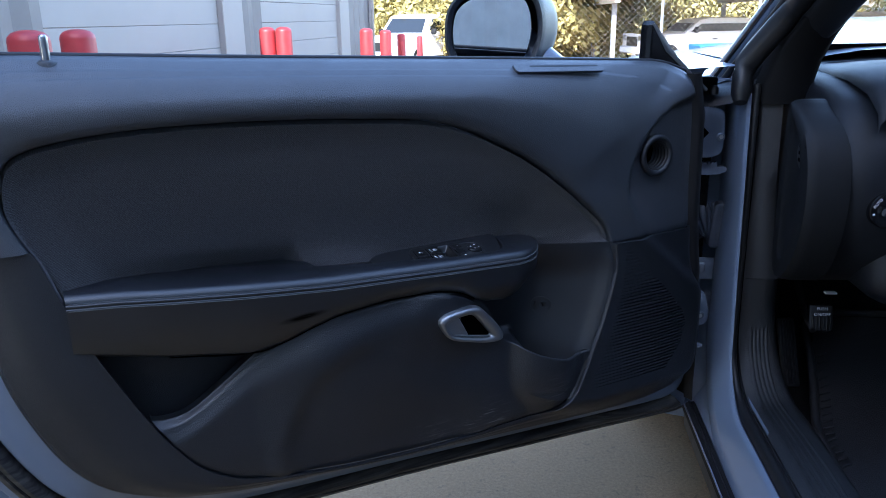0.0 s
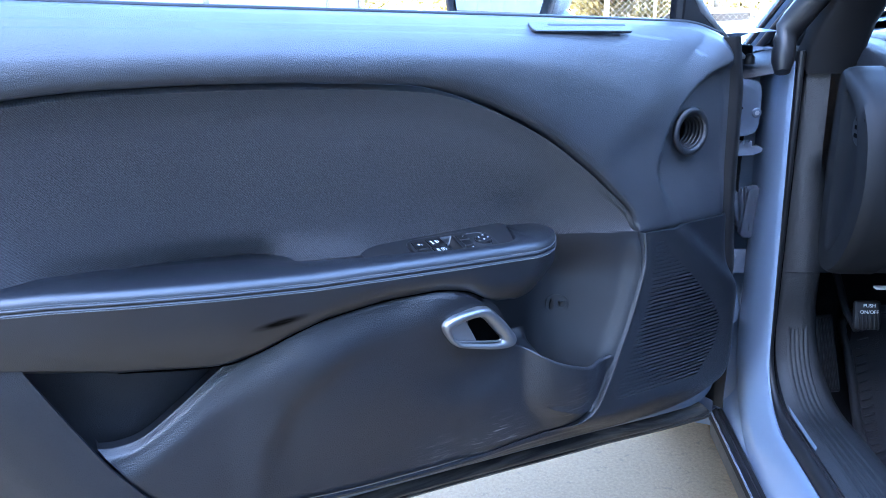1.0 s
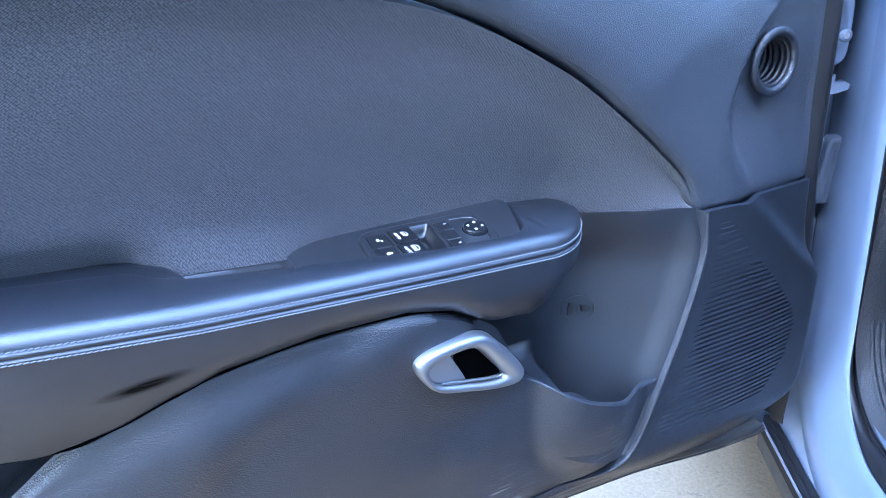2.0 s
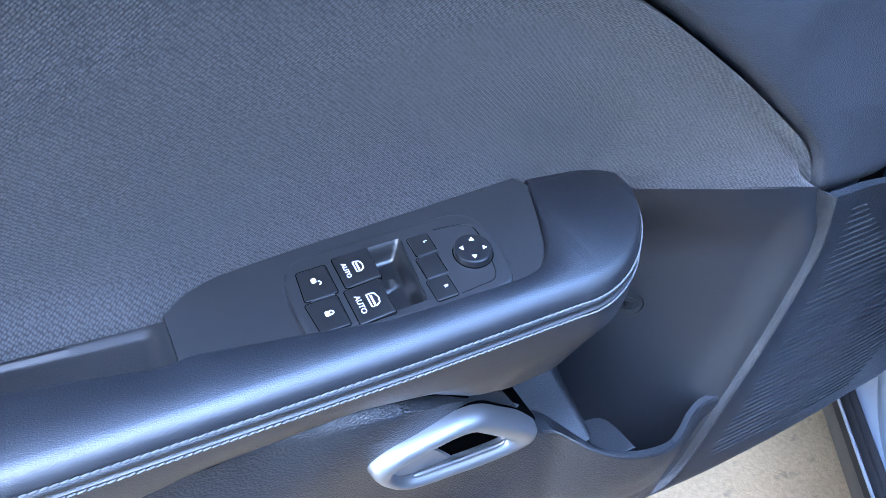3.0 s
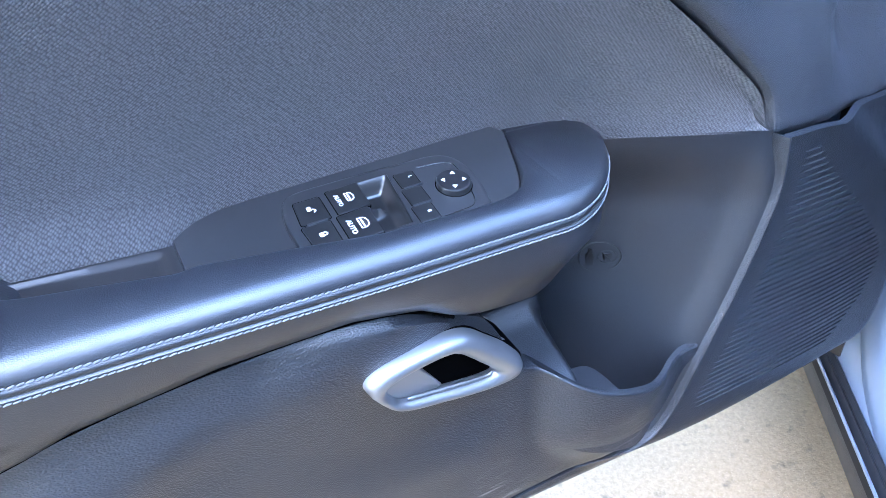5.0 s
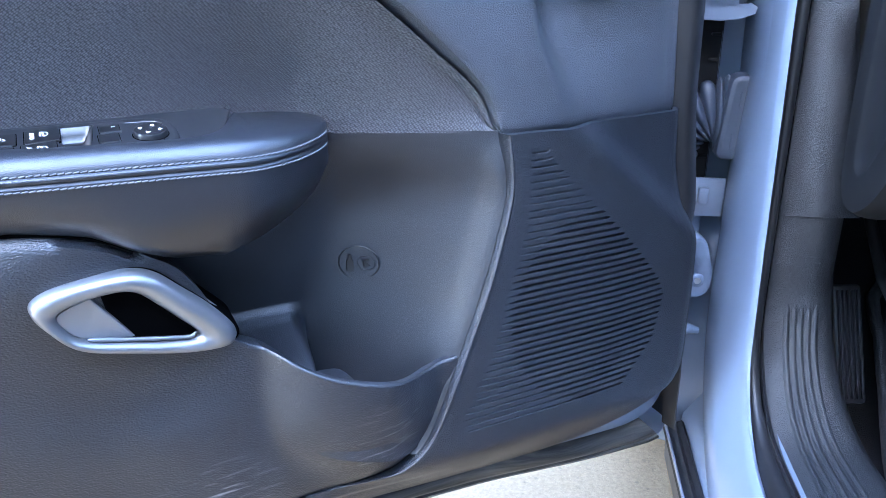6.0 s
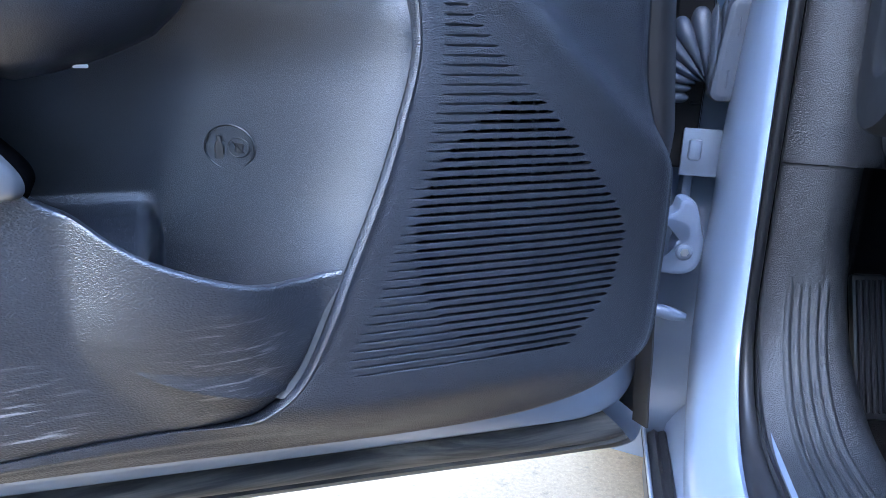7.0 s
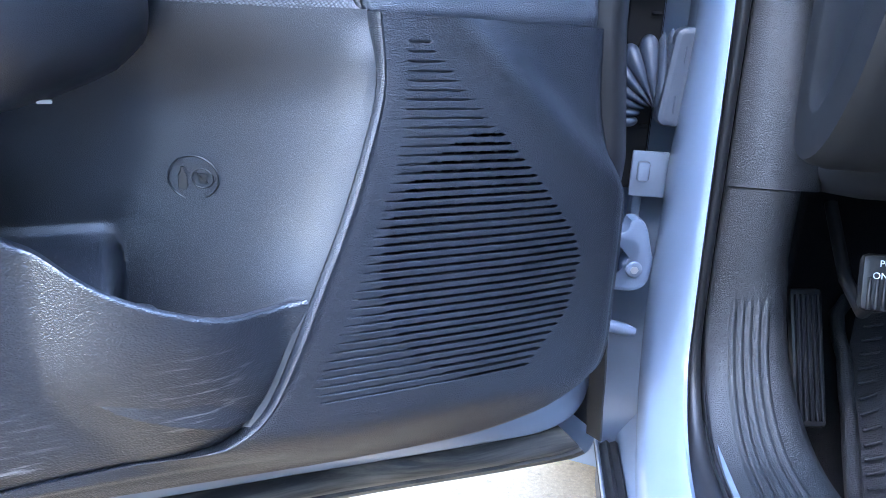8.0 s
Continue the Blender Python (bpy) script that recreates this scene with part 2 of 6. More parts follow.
def sheet(name, rows, mat, parent, label="", wrap_r=False, wrap_c=False, caps=False, sharp=38.0):
    """A mesh over a grid of points (rows x columns x 3)."""
    rows = np.asarray(rows, float)
    r, c = rows.shape[:2]
    faces = grid_faces(r, c, wrap_r, wrap_c)
    if caps and wrap_r:
        faces += [tuple(i * c for i in range(r)), tuple(i * c + c - 1 for i in range(r))]
    if caps and wrap_c:
        faces += [tuple(range(c)), tuple((r - 1) * c + j for j in range(c))]
    return link_mesh(name, rows.reshape(-1, 3), faces, mat, parent, label, sharp)


def tube_rows(path, radius, seg=10, flat=1.0):
    p = np.array(path, float)
    t = np.gradient(p, axis=0)
    t /= np.linalg.norm(t, axis=1)[:, None] + 1e-12
    ref = np.array([0.0, 0.0, 1.0]) if abs(t[:, 2]).mean() < 0.8 else np.array([1.0, 0.0, 0.0])
    rows = []
    rad = np.broadcast_to(np.asarray(radius, float), (len(p),))
    for q, d, r in zip(p, t, rad):
        a = np.cross(d, ref)
        a /= np.linalg.norm(a) + 1e-12
        b = np.cross(a, d)
        ang = np.linspace(0, 2 * np.pi, seg, endpoint=False)
        rows.append(q + r * (np.cos(ang)[:, None] * a * flat + np.sin(ang)[:, None] * b))
    return np.array(rows)


def tube(name, path, radius, mat, parent, label="", seg=10, flat=1.0):
    return sheet(name, tube_rows(path, radius, seg, flat), mat, parent, label, wrap_c=True, caps=True, sharp=50)


def offset(poly, d):
    """A closed polygon moved inwards by d (counter-clockwise or not)."""
    p = np.asarray(poly, float)
    t = np.roll(p, -1, 0) - np.roll(p, 1, 0)
    t /= np.linalg.norm(t, axis=1)[:, None] + 1e-12
    n = np.stack([-t[:, 1], t[:, 0]], 1)
    x, y = p.T
    if (x * np.roll(y, -1) - np.roll(x, -1) * y).sum() < 0:
        n = -n
    return p + n * d


def slab(name, poly, low, high, bevel, place, mat, parent, label="", dome=0.0):
    """A rounded plate over a flat outline. place(a, b, h) turns outline and height into local points."""
    poly = np.asarray(poly, float)
    rings = [(poly, low), (poly, high - bevel), (offset(poly, bevel * 0.3), high - bevel * 0.3), (offset(poly, bevel), high), (offset(poly, bevel * 1.35), high)]
    pts = [np.array([place(a, b, h) for a, b in ring]) for ring, h in rings]
    n = len(poly)
    faces = grid_faces(5, n, wrap_c=True)
    verts = np.vstack(pts)
    mid = np.array([place(*offset(poly, bevel * 1.35).mean(0), high + dome)])
    verts = np.vstack([verts, mid])
    faces += [(4 * n + j, 4 * n + (j + 1) % n, 5 * n) for j in range(n)] + [tuple(range(n))]
    return link_mesh(name, verts, faces, mat, parent, label, 30)


def round_rect(a0, a1, b0, b1, r, k=5):
    out = []
    for ca, cb, s in ((a1 - r, b1 - r, 0), (a0 + r, b1 - r, 90), (a0 + r, b0 + r, 180), (a1 - r, b0 + r, 270)):
        out += [(ca + r * math.cos(radians(s + 90 * i / k)), cb + r * math.sin(radians(s + 90 * i / k))) for i in range(k + 1)]
    return np.array(out)


def box_bm(size, at=(0, 0, 0), bevel=0.0, seg=2, turn=None, bm=None):
    bm = bm or bmesh.new()
    made = bmesh.ops.create_cube(bm, size=1.0)["verts"]
    bmesh.ops.scale(bm, vec=size, verts=made)
    if bevel:
        edges = list({e for v in made for e in v.link_edges})
        made = list({v for f in bmesh.ops.bevel(bm, geom=edges, offset=bevel, segments=seg, affect="EDGES", profile=0.5)["faces"] for v in f.verts} | {v for v in made if v.is_valid})
    if turn:
        bmesh.ops.rotate(bm, verts=made, cent=(0, 0, 0), matrix=turn.to_3x3())
    bmesh.ops.translate(bm, vec=at, verts=made)
    return bm


def lettering(name, text, size, m, mat, parent, label="", depth=0.00015):
    cu = bpy.data.curves.new(name, "FONT")
    cu.body, cu.size, cu.extrude, cu.align_x, cu.align_y = text, size, depth, "CENTER", "CENTER"
    cu.resolution_u = 3
    tmp = new("tmp", cu)
    me = bpy.data.meshes.new_from_object(tmp.evaluated_get(bpy.context.evaluated_depsgraph_get()))
    bpy.data.objects.remove(tmp)
    me.name = name
    me.materials.clear()
    me.materials.append(mat)
    ob = new(name, me)
    ob.parent = parent
    ob.matrix_local = m
    return tagged(ob, label) if label else ob


GROUND = -0.05

# ---------- ground ----------
def gz(y):
    """Height of the yard, which falls away gently past the car."""
    return GROUND - .03 * min(max(0.0, y - 7.0), 50.0)


fall = [-400, 7, 57, 400]
ground = link_mesh("ground", [(x, y, gz(y)) for y in fall for x in (-400, 400)], [(0, 1, 3, 2), (2, 3, 5, 4), (4, 5, 7, 6)], M_GROUND)
tagged(ground, "worn pale concrete yard with specks and stains", "ground", kind="structure")

# ---------- the open door ----------
# car: local x runs into the car, y forwards, z up; the door hangs on it
car = thing("car", pose(0.543, 1.40, 0, 0, 0, -6), "pale grey coupe with its driver's door open", "car")
door = new("car_door")
door.parent = car
door.matrix_local = car.matrix_world.inverted() @ pose(0.2835, 1.192, 0, 0, 0, 28)
DOOR_AT = pose(0.2835, 1.192, 0, 0, 0, 28)
tagged(door, "open door with a black trim panel")

# outline of the insert: over the top, and round the bottom, both from the rear seam to the front seam
I_TOP = [(-.833, .806), (-0.848, 0.841), (-0.852, 0.867), (-0.844, 0.901), (-0.824, 0.916), (-0.784, 0.925), (-0.727, 0.931), (-0.667, 0.933), (-0.569, 0.932), (-0.460, 0.927),
         (-0.348, 0.918), (-0.296, 0.907), (-0.250, 0.891), (-0.202, 0.868), (-0.151, 0.839), (-0.097, 0.799), (-0.050, 0.759), (-0.013, 0.724), (0.001, 0.693)]
I_BOT = [(-.833, .806), (-.826, .793), (-.806, .731), (-.783, .667), (-.73, .556), (-.707, .518), (-.682, .484), (-.647, .457), (-.61, .442), (-.546, .429),
         (-.442, .416), (-.297, .409), (-.2, .412), (-.111, .415), (-.085, .424), (-.066, .443), (-.05, .478), (-.036, .515), (-.018, .562), (-.004, .608), (.005, .65), (.001, .693)]
# outer edge of the trim
O_TOP = [(-.905, .806), (-.925, .86), (-.935, .93), (-.93, 0.9940), (-.9, 1.0160), (-.825, 1.0190), (-.586, 1.0080), (-.272, 0.9950), (.038, 0.9810), (.12, 0.9760),
         (.165, .963), (.188, .935), (.194, .90), (.197, .80), (.197, .692)]
O_BOT = [(-.905, .806), (-.897, .72), (-.885, .64), (-.866, .578), (-.839, .518), (-.80, .469), (-.75, .444), (-.696, .430), (-.57, .4165), (-.393, .4015),
         (-.187, .3875), (.008, .3740), (.103, .3695), (.155, .3735), (.19, .384), (.214, .409), (.225, .435), (.226, .48), (.226, .54), (.222, .575), (.203, .63), (.197, .69)]


def upper_pad():
    counts = [18, 70, 44, 24]
    a = keyed(I_TOP, [0, 3, 12, 16, 18], counts)
    b = keyed(O_TOP, [0, 3, 8, 11, 14], counts)
    s = np.linspace(0, 1, len(a))
    belt = sm(a[:, 0], -.86, -.80) * (1 - sm(b[:, 0], .15, .19))  # where the top rolls back
    steps = [(-.004, -.040), (-.001, -.018), (.018, -.007), (.05, -.003), (.12, .001), (.25, .003), (.38, .002), (.5, -.003), (.62, -.010), (.72, -.018), (.82, -.027),
             (.9, -.036), (.96, -.044), (1.0, -.053), (1.005, -.066)]
    tk, wk = dense(steps).T
    fine = np.unique(np.r_[[q[0] for q in steps], np.linspace(.02, 1, 50)])
    rows = []
    for t, w in zip(fine, np.interp(fine, tk, wk)):
        p = a + (b - a) * t
        end = np.where(t > .93, -.012 - .02 * (t - .93) / .075, min(w, .002) * .3 - .004)
        ww = w * belt + (1 - belt) * (end if t > 0.02 else w)
        u, v = p.T
        u = u - .036 * (1 - sm(v, .69, .78)) * sm(v, .60, .69)
        dish = np.where(v > .775, ((u - .20) / .166) ** 2 + ((v - .775) / .145) ** 2, ((u - .20) / .166) ** 2)
        soft = .14 * (1 - sm(v, .70, .80))
        ww = ww - .015 * (1 - sm(dish, .90 - soft, 1.03 + soft)) * sm(v, .64, .68) * (1 if t < .95 else .6) * (.40 + .60 * sm(v, .695, .79))
        u = p[:, 0]
        row = L(u, v - np.where(t > 1, .004 * belt, 0), ww)
        rows.append(np.vstack([row, row[-1:] + (0, .004, -.007)]))
    return sheet("upper_pad", rows, M_PAD, door, "soft grained black vinyl upper pad", sharp=60)


pad = upper_pad()


def solid(bm, ring):
    """Closes two like outlines into a prism."""
    a, b = ring
    bm.faces.new(a), bm.faces.new(b[::-1])
    for i in range(len(a)):
        j = (i + 1) % len(a)
        bm.faces.new((a[i], b[i], b[j], a[j]))


def carrier():
    counts = [10, 22, 14, 22, 40, 30, 40, 60]
    a = keyed(I_BOT, [0, 2, 4, 7, 9, 12, 13, 16, 21], counts)
    b = keyed(O_BOT, [0, 2, 4, 6, 8, 10, 11, 14, 21], counts)
    front = sm(a[:, 0], -.16, -.07)
    steps = [0, .003, .006, .010, .016, .026, .04, .06, .1, .16, .22, .28, .34, .4, .46, .52, .58, .64, .7, .76, .82, .88, .92, .95, .975, .99, 1.0]
    rows, back = [], []
    for t in steps:
        p = a + (b - a) * t
        u, v = p.T
        lip = -.0045 * (1 - sm(t, 0, .008)) + .0026 * np.exp(-((t - .014) / .009) ** 2) - .0035
        rear = -.008 - .004 * sm(t, .25, .5) - (.022 - .017 * sm(u, -.80, -.60)) * sm(t, .45, 1.0)
        ww = rear + (lip + .006 - rear) * front
        side = (u - .075) * .629 + (v - .681) * .777  # distance past the raised crease
        ww = ww - front * .013 * sm(side, .0, .024) * sm(v, .55, .60) + front * .004 * np.exp(-((side + .004) / .007) ** 2) * sm(v, .55, .6)
        ww = ww + front * (.002 + .003 * sm(t, .0, .05)) * (1 - 1.4 * sm(t, .45, 1.0))
        ww = ww - (.012 - .007 * sm(u, -.80, -.60) * (1 - front)) * sm(t, .93, 1.0) - .019 * front * (1 - sm(v, .372, .425)) * (1 - sm(v, .40, .46))
        rows.append(L(u, v, ww))
        back.append(L(u, v, ww - .006))
    rows += back[::-1]
    body = sheet("lower_panel", rows, M_PLASTIC, door, "moulded black lower panel with slotted loudspeaker grille", wrap_r=True, caps=True, sharp=50)
    # cut the slots: long ones go through, the short rear ones are shallow
    left = np.array([(.443, -.033), (.454, -.037), (.503, -.013), (.56, .005), (.615, .020), (.677, .023)])
    right = np.array([(.438, .139), (.48, .174), (.522, .183), (.542, .174), (.619, .107), (.675, .05)])
    bm, shallow = bmesh.new(), bmesh.new()
    n = 41
    for i in range(n):
        v = .441 + (.677 - .441) * i / (n - 1)
        u0, u1 = np.interp(v, left[:, 0], left[:, 1]) - .003, np.interp(v, right[:, 0], right[:, 1]) - .003 - .004 * sm(v, .58, .62)
        half = math.sqrt(max(0, .0935**2 - (v - .530) ** 2))
        spans = []
        if half > .012:
            d0, d1 = max(u0, .100 - half), min(u1 - .006, .100 + half)
            spans = [(u0, d0 - .0008, .0022), (d0, u1, .02)] if u1 - d1 < .03 else [(u0, d0 - .0008, .0022), (d0, d1, .02), (d1 + .0008, u1, .0022)]
        else:
            spans = [(u0, u1, .0022)]
        for p, q, deep in spans:
            if q - p > .006 and deep > .01:
                ring = [[bm.verts.new((a, y, v + .0001 + b)) for a, b in ((p + .001, 0), (p + .005, .0012), (q - .006, .0012), (q - .002, 0), (q - .006, -.0013), (p + .005, -.0013))] for y in (-.0281, .0121)]
                solid(bm, ring)
        # pointed groove with a sloping lower side over the whole length
        tip = min(.016, (u1 - u0) * .3)
        ring = []
        for y, lo, hi, end in ((-.0110, -.0034, .0008, -.002), (-.0060, -.0006, .0006, .005)):
            ring.append([shallow.verts.new((a, y, v + b)) for a, b in ((u0 + end, 0), (u0 + tip, hi), (u1 - tip * .7, hi), (u1 - end, 0), (u1 - tip * .7, lo), (u0 + tip, lo))])
        solid(shallow, ring)
    cut, groove = part("cutter", bm, M_DARK, None), part("cutter", shallow, M_DARK, None)
    cut.matrix_world = groove.matrix_world = DOOR_AT
    bpy.context.view_layer.update()
    for tool in (cut, groove):
        mod = body.modifiers.new("slots", "BOOLEAN")
        mod.operation, mod.solver, mod.object = "DIFFERENCE", "EXACT", tool
    me = bpy.data.meshes.new_from_object(body.evaluated_get(bpy.context.evaluated_depsgraph_get()))
    body.modifiers.clear()
    body.data = me
    me.materials.clear()
    me.materials.append(M_PLASTIC)
    for p in me.polygons:
        p.use_smooth = True
    me.set_sharp_from_angle(angle=radians(40))
    bpy.data.objects.remove(cut)
    bpy.data.objects.remove(groove)
    # dark bracing and cone seen through the slots
    bm = bmesh.new()
    for i in range(13):
        u = .012 + i * .0145
        h = math.sqrt(max(0.0004, .093**2 - (u - .1) ** 2))
        box_bm((.003, .004, 2 * h), (u, .007, .53), bm=bm)
    part("grille_brace", bm, M_PLASTIC, door)
    slab("speaker_cone", [(.1 + .1 * math.cos(a), .53 + .1 * math.sin(a)) for a in np.linspace(0, 2 * np.pi, 40, endpoint=False)], -.05, -.017, .004,
         lambda a, b, h: (a, -h, b), M_DARK, door, "black loudspeaker cone behind the slots")
    return body


carrier()


# depth of the insert's lower edge, along the door
def back_w(u):
    return np.interp(u, [-.83, -.806, -.75, -.62, -.53, -.516, -.50, -.482, -.44, -.41, -.395, -.375, -.355, -.33, -.25, -.18, -.145, -.12, -.05, .001], [-.012, -.014, -.050, -.084, -.090, -.084, -.066, -.056, -.0545, -.054, -.0605, -.071, -.0735, -.0745, -.0765, -.080, -.078, -.068, -.032, -.006])


def stitch_v(u):
    return np.interp(u, [-.81, -.75, -.685, -.567, -.491, -.386, -.28, -.175, -.1], [.7376, .7346, .7286, .7186, .7126, .7086, .7046, .7006, .6976])


def front_w(u):
    return np.interp(u, [-.806, -.70, -.60, -.30, -.20], [.002, .014, .021, .026, .025])


def lower_w(u):
    return np.interp(u, [-.80, -.60, -.50, -.40, -.30, -.265, -.24, -.17], [-.012, -.008, .010, .014, .014, .017, .006, -.035])


def nose(u):
    """How far the armrest's front end has rounded off: 1 to 0."""
    return math.sqrt(max(0.0, 1 - min(1.0, max(0.0, (u + .200) / .083)) ** 1.7))


def insert_cloth():
    top = keyed([(-.808, .738)] + [(-.826, .793)] + I_TOP, [0, 2, 5, 14, 20], [12, 16, 90, 50])
    n = len(top)
    fu = np.interp(np.arange(n), [0, 12, 28, 118, n - 1], [-.806, -.79, -.77, -.25, .001])
    bot = np.stack([fu, np.interp(fu, [-.806, -.5, -.4, -.14, -.11], [.742, .714, .697, .6975, .6925])], 1)
    rows = []
    for t in [0, .007, .014, .03, .06, .1, .16, .24, .34, .45, .56, .67, .78, .83, .88, .92, .96, 1.0]:
        p = top + (bot - top) * t
        dep = back_w(bot[:, 0])
        edge = -.046 + .034 * sm(t, .002, .022)
        prof = edge - .010 * sm(t, .01, .16)
        plain = np.interp(bot[:, 0], [-.83, -.806, -.75, -.62, -.40, -.25, -.18, -.145, -.12, -.05, .001], [-.012, -.014, -.044, -.064, -.070, -.0765, -.080, -.078, -.068, -.032, -.006])
        ww = prof + (plain - prof) * sm(t, .05, 1.0) ** .9 + (dep - plain) * sm(t, .80, 1.0)
        rows.append(L(p[:, 0], p[:, 1], ww))
    return sheet("cloth_insert", rows, M_FABRIC, door, "woven charcoal cloth door insert", sharp=80)


insert_cloth()


def armrest():
    us = np.r_[np.linspace(-.806, -.79, 6), np.linspace(-.78, -.52, 28), np.linspace(-.515, -.49, 8), np.linspace(-.485, -.42, 10), np.linspace(-.415, -.395, 7),
               np.linspace(-.385, -.215, 26), np.linspace(-.21, -.17, 14), -.1175 - .0485 * np.linspace(1, 0, 24) ** 2]
    low = np.array([(-.81, .668), (-.784, .663), (-.699, .644), (-.6, .628), (-.554, .637), (-.514, .653), (-.478, .664), (-.404, .673), (-.332, .672), (-.29, .663), (-.268, .651),
                    (-.247, .640), (-.21, .629), (-.170, .635), (-.138, .642), (-.121, .653), (-.109, .675)])
    rows = []
    for u in us:
        vs = stitch_v(u)
        vt = vs + .0139
        wb = back_w(u) - .004
        we = np.interp(u, [-.8, -.523, -.506, -.48, -.45, -.41, -.398, -.348, -.303, -.267, -.233, -.225, -.217, -.211, -.205, -.200, -.194, -.183, -.1], [-.07, -.06, -.042, -.031, -.025, -.016, -.018, -.009, -.0005, .000, .000, -.001, -.004, -.0085, -.015, -.024, -.039, -.073, -.073])
        wf = front_w(u)
        cup = sm(u, -.50, -.465) * (1 - sm(u, -.408, -.404))
        plate = sm(u, -.4095, -.4065) * (1 if u < -.181 else 0)
        drop = max(.002 + .019 * cup, (vt - .7000) * plate)
        vl = np.interp(u, low[:, 0], low[:, 1])
        under = sm(u, -.26, -.235)
        k = nose(u)
        wl = lower_w(u) - .006
        belly = max(vl + .016, vs - .028)
        sec = [(-.050 if under > .5 else wl - .024, vl + .012 * under - .001 * (1 - under)), (wl - .008, vl + .0015 * under - .0012 * (1 - under)), (wl + .001 * (1 - under), vl + .0012 * (1 - under)), (wl + (wf - wl) * .30, vl + .004), (wl + (wf - wl) * .62, vl + .011), (wf - .003, belly),
               (wf - .0008, vs - .010), (wf, vs - .0038), (wf - .0013, vs - .0030), (wf - .0015, vs - .0022), (wf - .0001, vs - .0012), (wf, vs), (wf - .0002, vs + .0012), (wf - .0017, vs + .0022), (wf - .0014, vs + .0030), (wf - .0015, vs + .0040), (wf - .004, vs + .0095),
               (wf - .011, vt - .0004), (max(we + .005, wb) if we + .005 < wf - .012 else wf - .013, vt), (we + .003, vt - .0008), (we, vt - .3 * drop - .001), (we - .002, vt - drop), (min(we - .006, (we + wb) / 2), vt - drop), (wb, vt - drop), (wb - .006, vt - drop - .004)]
        sec = np.array(sec)
        if u > -.205:
            sec[:, 0] = wb + (sec[:, 0] - wb) * k
            dv = sec[:, 1] - vs
            sec[:, 1] = vs + dv * np.where(dv > 0, .30 + .70 * k ** .7, .55 + .45 * k)
        rows.append(L(np.full(len(sec), u), sec[:, 1], sec[:, 0]))
    edge = dense(low[2:11], per=8)
    # thin near-black tube along the lower edge, painted as the gap's shade
    tube("arm_gap_shade", [L(u, v - .0003, float(lower_w(u)) - .0052) for u, v in edge], .0011, M_DARK, door, "black line painted as the shaded gap under the armrest", seg=6)
    arm = sheet("armrest", rows, M_LEATHER, door, "padded black leather armrest with grey double stitching", sharp=50)
    # two rows of stitches
    for dv, dw in ((.0034, -.0004), (-.0052, .0002)):
        verts, faces = [], []
        run = -.803
        while run < -.128:
            a = np.array([run, run + .0027])
            ctr = []
            for u in a:
                wb = back_w(u) - .004
                w = front_w(u) + dw
                w = w if u < -.205 else wb + (w - wb) * nose(u) + .0003
                ctr.append(L(u, stitch_v(u) + dv, w))
            ctr = np.array(ctr)
            d = (ctr[1] - ctr[0]) / (np.linalg.norm(ctr[1] - ctr[0]) + 1e-9)
            up = np.array([0, 0, 1.0])
            out = np.cross(d, up)
            b = len(verts)
            for q, r in ((ctr[0] - d * .0004 - up * .0004, .0004), (ctr[0] + d * .0006 - up * .00015, .00062), (ctr[1] - d * .0006 + up * .00015, .00062), (ctr[1] + d * .0004 + up * .0004, .0004)):
                for ang in range(5):
                    g = 2 * math.pi * ang / 5
                    verts.append(q + r * (math.cos(g) * out * .8 + math.sin(g) * up))
            for i in range(3):
                for j in range(5):
                    faces.append((b + i * 5 + j, b + i * 5 + (j + 1) % 5, b + (i + 1) * 5 + (j + 1) % 5, b + (i + 1) * 5 + j))
            run += .0039
        link_mesh("stitching", verts, faces, M_THREAD, door, "grey thread stitches")
    return arm


arm = armrest()


TILT = .17  # the switch panel leans towards the seat


